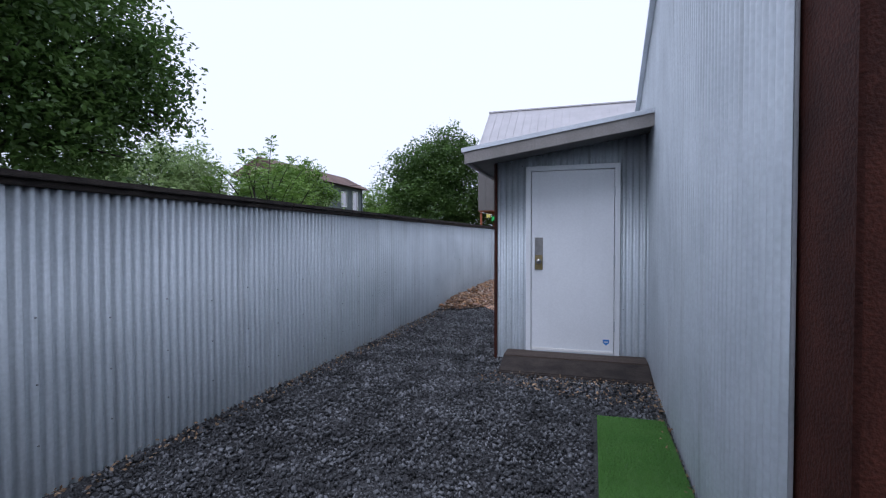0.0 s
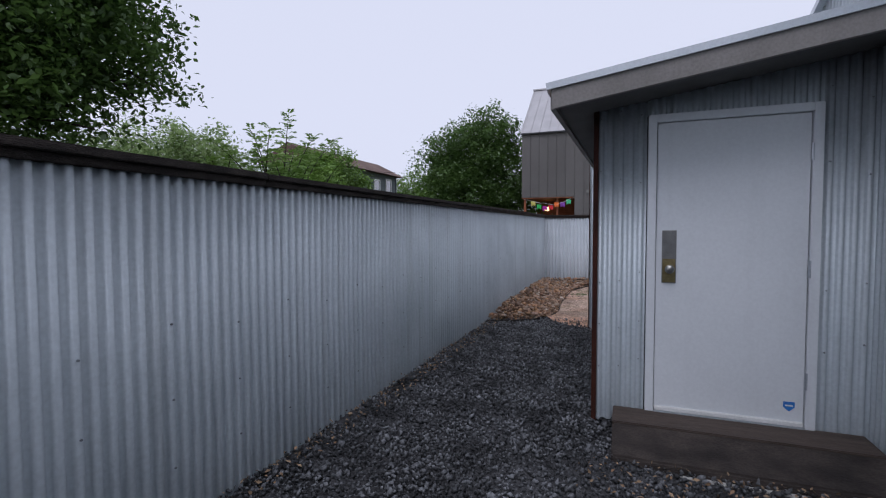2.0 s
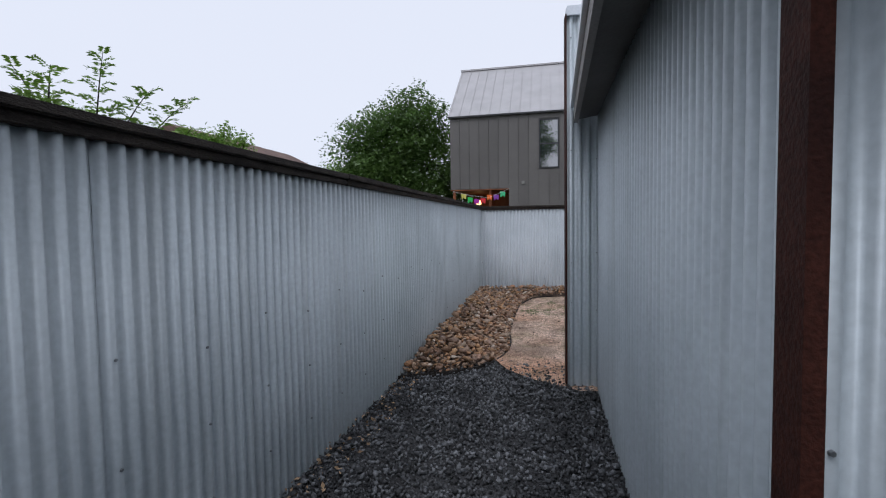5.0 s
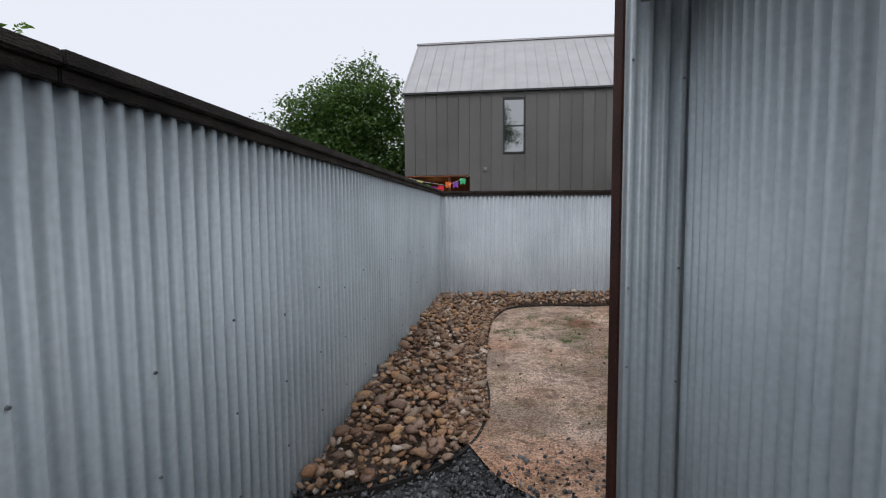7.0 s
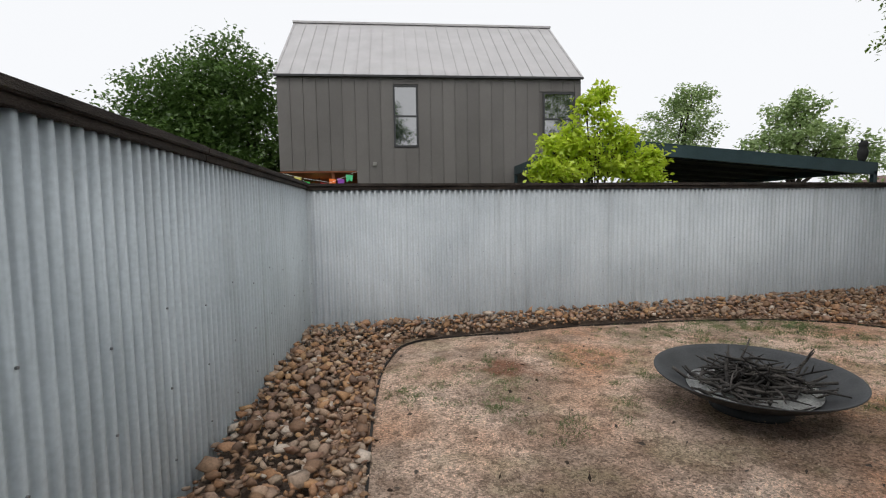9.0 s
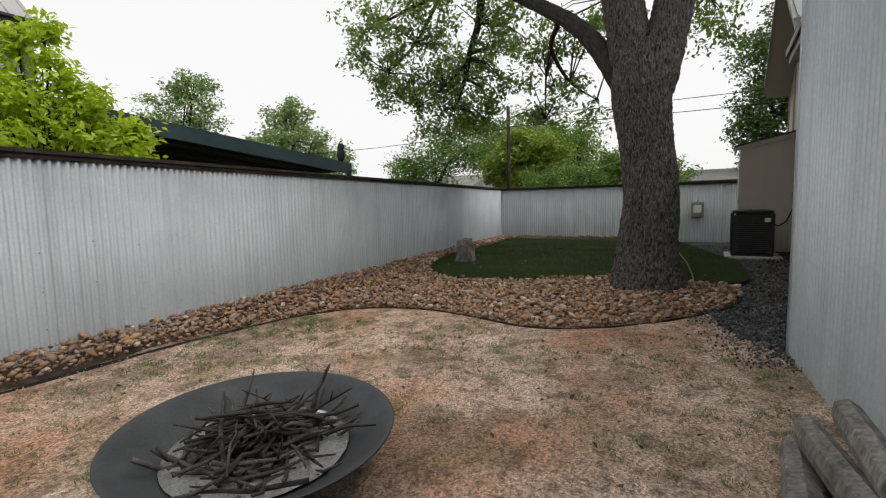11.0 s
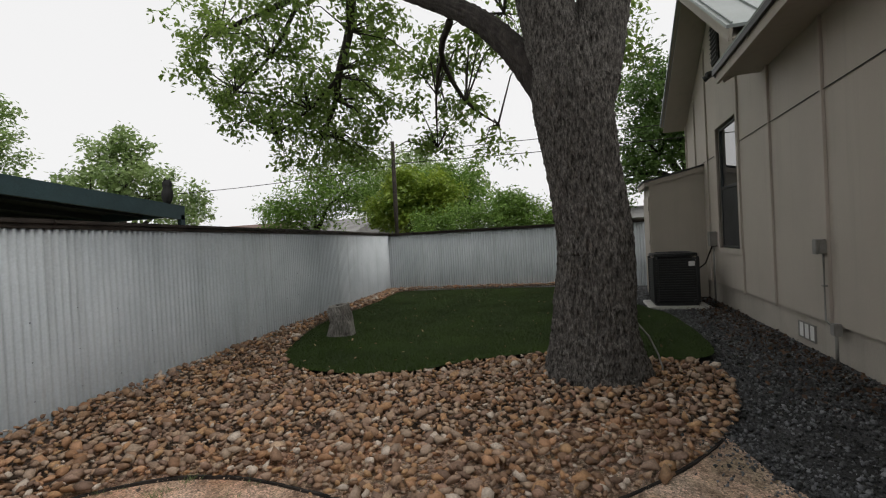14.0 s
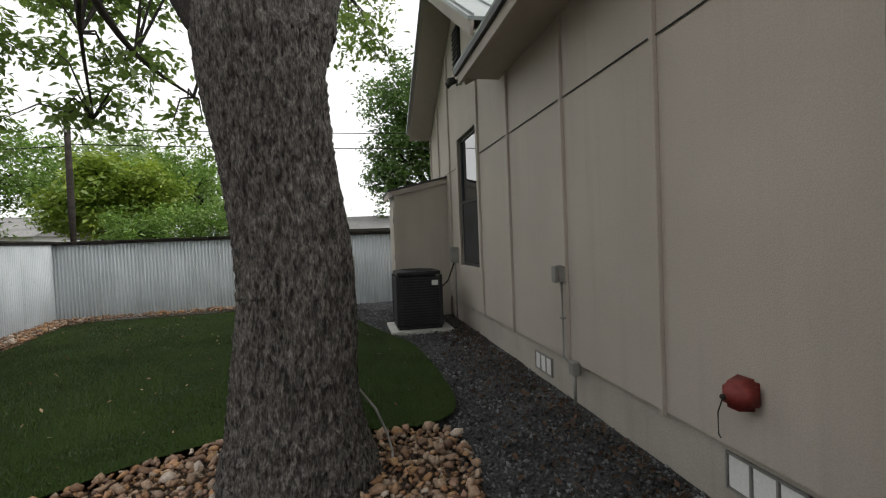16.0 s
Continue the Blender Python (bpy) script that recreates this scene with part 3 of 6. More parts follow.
area_mesh(SIDE_AREA, -0.02, GRAVELBED, "side_gravel", "dark gravel strip along the taupe house", "path", 0.02, 0.3)
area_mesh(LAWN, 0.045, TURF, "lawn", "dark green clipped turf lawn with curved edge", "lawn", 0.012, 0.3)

# ---- fences ----


def fence_cap(fence, length, z0):
    """Dark weathered top plank over a fascia strip, in lengths."""
    x, i = 0.0, 0
    while x < length:
        e = min(length, x + 3.6)
        b = box(x, -0.040, z0 + 0.026, e - 0.004, 0.10, z0 + 0.062 + 0.004 * (i % 2), 0.006)
        part("cap_plank", b, OLDWOOD, fence, "dark weathered top plank")
        part("fascia_strip", box(x, -0.022, z0 - 0.012, e - 0.003, 0.03, z0 + 0.025, 0.004), OLDWOOD, fence)
        x, i = e, i + 1


FENCE_ROWS = (0.30, 0.62, 0.95)
left_angle = math.degrees(math.atan2(17.1, 0.17))
left = sheet_wall("wall_fence_west", (-2.72, -3.0), left_angle, 17.12, -0.1, 1.672, "galvanised corrugated metal fence with dark wooden cap", FENCE_ROWS, category="fence", every=6)
fence_cap(left, 17.12, 1.672)
far_angle = math.degrees(math.atan2(2.2, 17.05))
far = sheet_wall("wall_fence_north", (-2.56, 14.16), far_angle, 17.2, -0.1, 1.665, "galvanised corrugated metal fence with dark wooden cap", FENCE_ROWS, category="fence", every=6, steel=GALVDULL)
fence_cap(far, 17.2, 1.665)
right_angle = math.degrees(math.atan2(-9.3, 0.55))
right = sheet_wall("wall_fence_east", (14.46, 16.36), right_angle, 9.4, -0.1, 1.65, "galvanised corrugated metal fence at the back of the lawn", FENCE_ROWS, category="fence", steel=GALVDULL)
fence_cap(right, 9.4, 1.65)

# ---- metal building with its shed ----
wa = math.degrees(math.atan2(-7.15, -0.20))
west = sheet_wall("wall_building_west", (0.90, 8.86), wa, 7.16, -0.1, lambda x: 2.55 + 0.30 * x, "tall corrugated metal building wall with raked top", (), category="wall")
part("rake_trim", slab([(0, -0.06, 2.60), (7.2, -0.06, 4.76), (7.2, 0.1, 4.76), (0, 0.1, 2.60)], 0.05), STEEL_TRIM, west)
bm = bmesh.new()
core = prism([(0.93, 8.86), (0.76, 1.75), (4.1, 1.75), (4.1, 9.0)], -0.1, 2.5)
tagged(part("wall_building_core", core, BRONZE), "dark inner wall of the metal building", "wall", kind="structure")
tagged(part("roof_building", slab([(0.85, 8.9, 2.55), (4.1, 8.9, 2.55), (4.1, 1.6, 4.72), (0.70, 1.6, 4.72)][::-1], -0.04), ROOFMETAL), "sloping metal roof of the building", "roof", kind="structure")
post = thing("steel_post", pose(0.735, 1.60, 0), "dark rusty brown steel corner post", "post")
part("flange", box(-0.015, -0.17, -0.1, 0.0, 0.17, 4.6), RUST, post)
part("web", box(0.0, -0.01, -0.1, 0.25, 0.01, 4.6), RUST, post)
recess = thing("wall_recess", pose(0, 0, 0), "dark charcoal panel wall beside the steel post", "wall", kind="structure")
for i, (y0, y1) in enumerate(((0.2, 1.395), (-1.2, 0.19), (-2.6, -1.21), (-4.0, -2.61))):
    for z0, z1 in ((-0.1, 2.02), (2.04, 4.4)):
        part("panel", box(0.79, y0, z0, 0.85, y1, z1, 0.004), BRONZE, recess)
tagged(part("wall_south", box(-3.0, -4.3, -0.1, 1.4, -4.1, 2.6), GALV), "plain metal wall closing the path", "wall", kind="structure")

fa = math.degrees(math.atan2(0.39, 5.1))
fin = sheet_wall("wall_building_north", (-1.10, 8.86), fa, 2.05, -0.1, 3.10, "corrugated metal fin wall with brown steel end", (0.66, 1.08, 1.95, 2.85), category="wall", every=3)
part("top_trim", box(0, -0.03, 3.06, 2.0, 0.10, 3.14, 0.004), STEEL_TRIM, fin)
part("end_steel", box(-0.010, -0.012, -0.1, 0.0, 0.100, 3.08), RUST, fin, "rusty brown steel end plate")
part("core", box(0.004, 0.014, -0.1, 5.1, 0.080, 3.05), BRONZE, fin)
backwall = sheet_wall("wall_building_back", (4.0, 9.40), 184.95, 5.11, -0.1, 3.10, "pale corrugated metal back wall of the building", (), category="wall")
part("corner_trim", box(-0.03, -0.02, -0.1, 0.02, 0.12, 3.1), STEEL_TRIM, backwall)

shed = sheet_wall("wall_shed_front", (-0.855, 5.65), 0, 0.345, -0.02, 2.30, "corrugated metal shed front beside the door", (0.42, 0.72, 1.05, 1.78, 2.2), category="wall", every=2)
sh2 = sheet_wall("wall_shed_front_2", (0.52, 5.645), 0, 0.33, -0.02, lambda x: 2.475 + 0.148 * x, "corrugated metal shed front beside the door hinge", (0.62, 1.05, 1.78, 2.25), category="wall", every=3)
sh3 = sheet_wall("wall_shed_over_door", (-0.51, 5.647), 0, 1.03, 2.20, lambda x: 2.322 + 0.148 * x, "corrugated metal strip over the shed door", (), category="wall")
side = sheet_wall("wall_shed_side", (-0.85, 8.84), -90.0, 3.19, -0.05, 2.30, "corrugated metal side wall of the shed", (), category="wall")
corner = thing("corner_angle", pose(-0.86, 5.645, 0), "dark brown steel corner angle of the shed", "trim")
part("leg", box(-0.012, -0.016, -0.05, -0.004, 0.075, 2.28), RUST, corner)
part("leg", box(-0.012, -0.022, -0.05, 0.022, -0.016, 2.28), RUST, corner)
tagged(part("wall_shed_core", prism([(-0.83, 5.70), (0.82, 5.70), (0.87, 8.82), (-0.83, 8.82)], -0.05, 2.2), BRONZE), "inner wall of the shed", "wall", kind="structure")

roof = thing("shed_roof", pose(0, 0, 0), "low pitched metal shed roof with taupe fascia", "roof", kind="structure")
def sz(x):
    return 2.35 + 0.148 * (x + 1.13)
part("decking", slab([(-1.13, 5.16, sz(-1.13)), (0.83, 5.16, sz(0.83)), (0.88, 8.84, sz(0.88)), (-1.05, 8.84, sz(-1.13))], 0.02), STEEL_TRIM, roof)
part("drip_edge", slab([(-1.15, 5.135, sz(-1.15) + .012), (0.83, 5.135, sz(0.83) + .012), (0.83, 5.2, sz(0.83) + .012), (-1.15, 5.2, sz(-1.15) + .012)], 0.045), STEEL_TRIM, roof, "shiny metal drip edge")
part("fascia", slab([(-1.12, 5.15, sz(-1.12) - .033), (0.82, 5.15, sz(0.82) - .033), (0.82, 5.185, sz(0.82) - .033), (-1.12, 5.185, sz(-1.12) - .033)], 0.125), FASCIA, roof, "taupe painted fascia board")
part("side_fascia", prism([(-1.125, 5.19), (-1.09, 5.19), (-1.01, 8.84), (-1.045, 8.84)], sz(-1.12) - .155, sz(-1.12) - .03), FASCIA, roof)
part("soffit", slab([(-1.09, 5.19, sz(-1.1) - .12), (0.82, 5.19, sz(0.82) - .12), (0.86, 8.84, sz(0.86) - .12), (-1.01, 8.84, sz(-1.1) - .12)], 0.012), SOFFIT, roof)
part("gutter_edge", prism([(-1.15, 5.2), (-1.126, 5.2), (-1.046, 8.84), (-1.07, 8.84)], sz(-1.15) - .03, sz(-1.15) + .016), STEEL_TRIM, roof)

door = thing("door_1", pose(0.005, 5.645, 0.09), "closed pale grey metal shed door with frame", "door", kind="structure")
for nm, c in (("frame_jamb", (-0.508, -0.035, 0, -0.452, 0.05, 2.11)), ("frame_jamb", (0.452, -0.035, 0, 0.508, 0.05, 2.11)), ("frame_head", (-0.452, -0.035, 2.055, 0.452, 0.05, 2.11)), ("threshold", (-0.452, -0.04, -0.015, 0.452, 0.05, 0.012))):
    part(nm, box(*c, 0.004), DOORPAINT if nm != "threshold" else STEEL_TRIM, door)
leaf = part("leaf", box(-0.447, -0.012, 0.02, 0.447, 0.032, 2.05, 0.003), DOORPAINT, door)
part("sweep", box(-0.445, -0.030, 0.010, 0.445, -0.013, 0.045, 0.006), WHITE, leaf, "bright metal door sweep")
part("lock_plate", box(-0.41, -0.020, 0.93, -0.318, -0.0125, 1.30, 0.002), BRUSHED, leaf, "brushed steel lock guard plate")
part("brass_plate", box(-0.405, -0.023, 0.935, -0.323, -0.0205, 1.10, 0.001), BRASS, leaf)
kb = revolve([(0.012, 0), (0.012, 0.02), (0.028, 0.028), (0.031, 0.045), (0.024, 0.058), (0.008, 0.062)], 20)
bmesh.ops.transform(kb, matrix=pose(-0.362, -0.023, 1.03, 90), verts=kb.verts)
part("knob", kb, BRUSHED, leaf, smooth=True)
for z in (0.32, 1.05, 1.80):
    part("hinge", tube([(0.451, -0.03, z - 0.055), (0.451, -0.03, z + 0.055)], [0.009, 0.009], 10), STEEL_TRIM, door)
sb = bmesh.new()
sb.faces.new([sb.verts.new((x, -0.0135, z)) for x, z in ((0.335, 0.17), (0.40, 0.17), (0.40, 0.135), (0.368, 0.105), (0.335, 0.135))])
st = part("sticker", sb, STICKER, leaf, "blue shield sticker")
part("sticker_mark", box(0.345, -0.0146, 0.140, 0.39, -0.0142, 0.150), WHITE, leaf)

step = thing("timber_step", pose(-0.06, 5.3, 0), "dark stained timber step below the door", "step")
sb = bmesh.new()
prof = [(5.64, -0.03), (5.64, 0.085), (5.36, 0.085), (4.99, 0.012), (4.96, -0.06)]
ends = (-0.715, 0.78)
ringv = [[sb.verts.new((x - -0.06, y - 5.3, z)) for y, z in prof] for x in ends]
sb.faces.new(ringv[0])
sb.faces.new(ringv[1][::-1])
for i in range(5):
    j = (i + 1) % 5
    sb.faces.new((ringv[0][i], ringv[1][i], ringv[1][j], ringv[0][j]))
bmesh.ops.bevel(sb, geom=sb.edges[:], offset=0.012, segments=2, affect="EDGES")
part("ramp_board", sb, OLDWOOD, step, "dark sloping board")
part("tread", box(-0.657, 0.035, 0.05, 0.838, 0.335, 0.093, 0.006), STEPWOOD, step, "brown worn flat tread")
part("riser", box(-0.72, -0.36, -0.08, 0.80, -0.30, -0.035, 0.005), CONCRETE, step)

turf = area_mesh([(0.20, 1.6), (0.685, 1.6), (0.72, 3.98), (0.24, 3.95)], 0.012, TURFB, "turf_strip", "bright green strip of artificial turf", "turf", 0.01, 0.2)

# ---- two-storey metal house behind the fence ----
house = thing("metal_house", pose(0, 24.37, 0), "tall grey-brown metal clad house with gabled roof", "house")
HX0, HX1, HZ0, HZ1, RZ, RY = -5.2, 4.72, 2.83, 5.87, 8.69, 3.41
walls = part("wall", prism([(-2.75, 0.02), (HX1, 0.02), (HX1, 6.8), (-2.75, 6.8)], -0.1, HZ1), PANEL, house)
part("wall", box(HX0, 0.02, HZ0, -2.75, 6.8, HZ1), PANEL, house)
gb = bmesh.new()
ga = [gb.verts.new((HX0, y, z)) for y, z in ((0.02, HZ1), (6.8, HZ1), (RY, RZ))]
gc = [gb.verts.new((HX1, y, z)) for y, z in ((0.02, HZ1), (6.8, HZ1), (RY, RZ))]
gb.faces.new(ga[::-1])
gb.faces.new(gc)
for i in range(3):
    gb.faces.new((ga[i], ga[(i + 1) % 3], gc[(i + 1) % 3], gc[i]))
part("gable", gb, PANEL, house)
WINS = ((-1.55, -0.76, 3.58, 5.55), (3.42, 4.5, 3.6, 5.36))
x = HX0
while x < HX1 - 0.01:
    e = min(x + 0.405, HX1)
    zlo = HZ0 if x < -2.85 else 1.0
    cuts = [(zlo, HZ1 - 0.02)]
    for wx0, wx1, wz0, wz1 in WINS:
        if e > wx0 + 0.02 and x < wx1 - 0.02:
            cuts = [(zlo, wz0 - 0.03), (wz1 + 0.03, HZ1 - 0.02)]
    for z0, z1 in cuts:
        part("siding_panel", box(x + 0.004, -0.014, z0, e - 0.016, 0.018, z1), PANEL, house)
        part("seam", box(e - 0.016, -0.034, z0, e - 0.002, 0.018, z1), PANEL, house)
    x = e
for wx0, wx1, wz0, wz1 in WINS:
    w = part("window", box(wx0 + 0.05, -0.008, wz0 + 0.05, wx1 - 0.05, 0.015, wz1 - 0.05), GLASS, house, "tall dark window reflecting a tree")
    mid = (wz0 + wz1) / 2
    for c in ((wx0, wz0, wx0 + .055, wz1), (wx1 - .055, wz0, wx1, wz1), (wx0 + .055, wz0, wx1 - .055, wz0 + .055), (wx0 + .055, wz1 - .055, wx1 - .055, wz1), (wx0 + .055, mid - .025, wx1 - .055, mid + .025)):
        part("window_frame", box(c[0], -0.04, c[1], c[2], 0.012, c[3]), BRONZE, w)
slope = Vector((0, RY + 0.12, RZ - HZ1 + 0.1))
part("roof", slab([(HX0 - .06, -0.12, HZ1 - 0.02), (HX1 + .06, -0.12, HZ1 - 0.02), (HX1 + .06, RY, RZ + .08), (HX0 - .06, RY, RZ + .08)], 0.06), ROOFMETAL, house, "pale grey standing seam roof")
part("roof", slab([(HX0 - .06, RY, RZ + .08), (HX1 + .06, RY, RZ + .08), (HX1 + .06, 6.9, HZ1), (HX0 - .06, 6.9, HZ1)], 0.06), ROOFMETAL, house)
for i in range(25):
    x = HX0 + 0.0 + i * 0.412
    part("roof_seam", slab([(x, -0.12, HZ1 + .012), (x + .02, -0.12, HZ1 + .012), (x + .02, RY, RZ + .112), (x, RY, RZ + .112)], 0.03), ROOFMETAL, house)
part("ridge_cap", box(HX0 - .08, RY - 0.1, RZ + 0.06, HX1 + .08, RY + 0.1, RZ + 0.13), ROOFMETAL, house)
part("eave_trim", box(HX0 - .06, -0.14, HZ1 - 0.09, HX1 + .06, -0.06, HZ1 - 0.03), BRONZE, house)
part("wall_light", box(-2.25, -0.09, 2.98, -2.13, -0.02, 3.10, 0.01), UTILITY, house)
part("porch_back", box(HX0 + .2, 3.0, -0.1, -2.76, 3.1, HZ0 - .02), REDWOOD, house)
part("porch_soffit", box(HX0, 0.0, HZ0 - .05, -2.76, 3.0, HZ0 - .01), REDWOOD, house)
for x in (HX0 + .08, -3.6):
    part("porch_post", box(x, 0.1, -0.1, x + 0.1, 0.2, HZ0 - .05), REDWOOD, house)
plamp = thing("porch_lamp", pose(-4.3, 26.4, 2.35), "small warm glowing porch lamp", "lamp")
EMIT = bpy.data.materials.new("warm_bulb")
EMIT.use_nodes = True
EMIT.node_tree.nodes["Principled BSDF"].inputs["Emission Color"].default_value = (1, 0.55, 0.2, 1)
EMIT.node_tree.nodes["Principled BSDF"].inputs["Emission Strength"].default_value = 4
part("bulb", revolve([(0.02, -0.1), (0.12, -0.06), (0.14, 0.02), (0.05, 0.1)], 14), EMIT, plamp, smooth=True)
part("rod", tube([(0, 0, 0.1), (0, 0, 0.43)], [0.012, 0.012], 6), BRONZE, plamp)
bunting = thing("bunting", pose(0, 24.3, 0), "string of red green orange and purple paper flags", "bunting")
cols = ((0.55, 0.5, 0.12), (0.05, 0.45, 0.10), (0.35, 0.03, 0.30), (0.62, 0.03, 0.04), (0.75, 0.16, 0.03), (0.22, 0.06, 0.35), (0.08, 0.50, 0.22))
for i, c in enumerate(cols):
    mt = material("paper_flag", c, tuple(min(1, q * 1.15) for q in c), 0.8, 0, 4, 40, 0.08, 0)
    x0 = -4.75 + i * 0.27
    zt = 2.66 - 0.30 * math.sin(math.pi * min(1, i / 4.0) * 0.9) * 0.8 + (0.12 if i == 6 else 0)
    b = bmesh.new()
    q = [(x0, 0, zt), (x0 + .22, 0.01, zt - .03), (x0 + .2, -0.02, zt - .24), (x0 + .11, 0.015, zt - .19), (x0 + .02, -0.01, zt - .25)]
    fr, bk = [b.verts.new(p) for p in q], [b.verts.new((p[0], p[1] + .004, p[2])) for p in q]
    b.faces.new(fr)
    b.faces.new(bk[::-1])
    for k in range(5):
        b.faces.new((fr[k], bk[k], bk[(k + 1) % 5], fr[(k + 1) % 5]))
    part("flag", b, mt, bunting)
part("string", tube([(-5.1, 0, 2.75), (-4.4, 0, 2.58), (-3.6, 0, 2.45), (-2.76, 0, 2.80)], [0.006] * 4, 5), WHITE, bunting)

# ---- carport ----
port = thing("carport", pose(2.4, 18.25, 0), "dark teal steel carport with sloping roof", "carport")
part("front_beam", slab([(0, 0, 2.92), (6.68, 0, 2.34), (6.68, 0.08, 2.34), (0, 0.08, 2.92)], 0.27), GREENSTEEL, port)
part("end_beam", slab([(6.6, 0.081, 2.34), (6.68, 0.081, 2.34), (6.68, 6, 2.34), (6.6, 6, 2.34)], 0.2), GREENSTEEL, port)
part("end_beam", slab([(0, 0.081, 2.91), (0.08, 0.081, 2.91), (0.08, 6, 2.91), (0, 6, 2.91)], 0.27), GREENSTEEL, port)
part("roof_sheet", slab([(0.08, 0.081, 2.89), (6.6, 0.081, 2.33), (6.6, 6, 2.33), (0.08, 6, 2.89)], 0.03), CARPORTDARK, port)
for i in range(5):
    y = 1.0 + i * 1.1
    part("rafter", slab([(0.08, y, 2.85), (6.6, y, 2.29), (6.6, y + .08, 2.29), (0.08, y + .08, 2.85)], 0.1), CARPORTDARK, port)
for x, y, z in ((6.58, 0.0, 2.16), (6.58, 5.9, 2.16), (0.0, 5.9, 2.62), (0.0, 0.0, 2.64)):
    part("column", box(x, y, -0.12, x + .09, y + .09, z), GREENSTEEL, port)
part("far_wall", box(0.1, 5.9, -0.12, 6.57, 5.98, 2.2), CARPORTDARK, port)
ob = bmesh.new()
revolve([(0.05, 0.0), (0.075, 0.05), (0.10, 0.14), (0.095, 0.24), (0.07, 0.30), (0.085, 0.34), (0.085, 0.40), (0.05, 0.45), (0.02, 0.46)], 16, ob)
for s in (-1, 1):
    bmesh.ops.create_cone(ob, cap_ends=True, segments=6, radius1=0.025, radius2=0.004, depth=0.06, matrix=pose(s * 0.05, 0, 0.46))
for v in ob.verts:
    v.co.x += 0.10 * max(0, v.co.z) * 0.6
tagged(part("owl_decoy", ob, CARPORTDARK, None, smooth=True), "dark owl shaped decoy standing on the carport", "decoy").matrix_basis = pose(8.72, 18.29, 2.365)

# ---- taupe house ----
WY = 8.51
taupe = thing("taupe_house", pose(0, 0, 0), "taupe panelled house with metal roof and eaves", "house")
WX0, WX1 = 4.06, 13.9
WIN = (10.1, 11.27, 1.02, 3.12)
wb = bmesh.new()
for c in ((WX0, 0.36, WIN[0], 3.5), (WIN[1], 0.36, WX1, 3.5), (WIN[0], 0.36, WIN[1], WIN[2]), (WIN[0], WIN[3], WIN[1], 3.5)):
    box(c[0], WY - 0.16, c[1], c[2], WY, c[3], bm=wb)
part("wall", wb, SIDING, taupe)
PX, PZ = 11.15, 5.45
gb = bmesh.new()
gq = [(8.5, 3.5), (13.9, 3.5), (13.9, 3.72), (PX, PZ), (8.5, 3.74)]
fr, bk = [gb.verts.new((x, WY, z)) for x, z in gq], [gb.verts.new((x, WY - .16, z)) for x, z in gq]
gb.faces.new(fr)
gb.faces.new(bk[::-1])
for i in range(5):
    gb.faces.new((fr[i], bk[i], bk[(i + 1) % 5], fr[(i + 1) % 5]))
part("gable_wall", gb, SIDING, taupe)
part("skirting", box(WX0, WY - 0.16, -0.1, WX1, WY - 0.045, 0.355), SKIRT, taupe)
part("end_wall", box(WX0, WY - 5, -0.1, WX0 + .15, WY - .161, 3.5), SIDING, taupe)
part("end_wall", box(WX1 - .15, WY - 5, -0.1, WX1, WY - .161, 3.7), SIDING, taupe)
part("back_wall", box(WX0, WY - 5.2, -0.1, WX1, WY - 5.001, 3.7), SIDING, taupe)
for x, z0, z1 in ((4.79, 0.34, 3.44), (6.05, 0.34, 3.44), (7.33, 0.34, 3.44), (8.75, 0.34, 3.5), (10.0, 0.34, 1.0), (10.02, 3.22, 4.5), (11.95, 0.34, 4.8), (12.95, 2.4, 4.1), (13.85, 0.34, 3.75)):
    part("batten", box(x - .022, WY + .001, z0, x + .022, WY + .030, z1, 0.003), SIDING, taupe)
for x0, x1 in ((4.1, 4.765), (4.815, 6.025), (6.075, 7.305), (7.355, 8.725), (8.775, 9.98), (11.4, 11.925), (11.975, 12.9)):
    part("seam_flashing", slab([(x0, WY + .001, 2.692), (x1, WY + .001, 2.685), (x1, WY + .014, 2.677), (x0, WY + .014, 2.684)], 0.010), BRONZE, taupe)
win = part("window", box(WIN[0] + .04, WY - .07, WIN[2] + .04, WIN[1] - .04, WY - .05, WIN[3] - .04), GLASS, taupe, "tall single hung window")
for c in ((WIN[0] - .09, WIN[2] - .09, WIN[0], WIN[3] + .14), (WIN[1], WIN[2] - .09, WIN[1] + .09, WIN[3] + .0), (WIN[0], WIN[2] - .09, WIN[1], WIN[2]), (WIN[0], WIN[3], WIN[1] + .09, WIN[3] + .09)):
    part("casing", box(c[0], WY - .02, c[1], c[2], WY + .03, c[3], 0.003), SIDING, win)
for c in ((WIN[0], WIN[2], WIN[0] + .045, WIN[3]), (WIN[1] - .045, WIN[2], WIN[1], WIN[3]), (WIN[0] + .045, WIN[2], WIN[1] - .045, WIN[2] + .045), (WIN[0] + .045, WIN[3] - .045, WIN[1] - .045, WIN[3]), (WIN[0] + .045, 2.04, WIN[1] - .045, 2.09)):
    part("sash", box(c[0], WY - .09, c[1], c[2], WY - .03, c[3]), BRONZE, win)
part("screen", box(WIN[0] + .05, WY - .045, WIN[2] + .05, WIN[1] - .05, WY - .042, 2.04), CARPORTDARK, win, "dark insect screen")
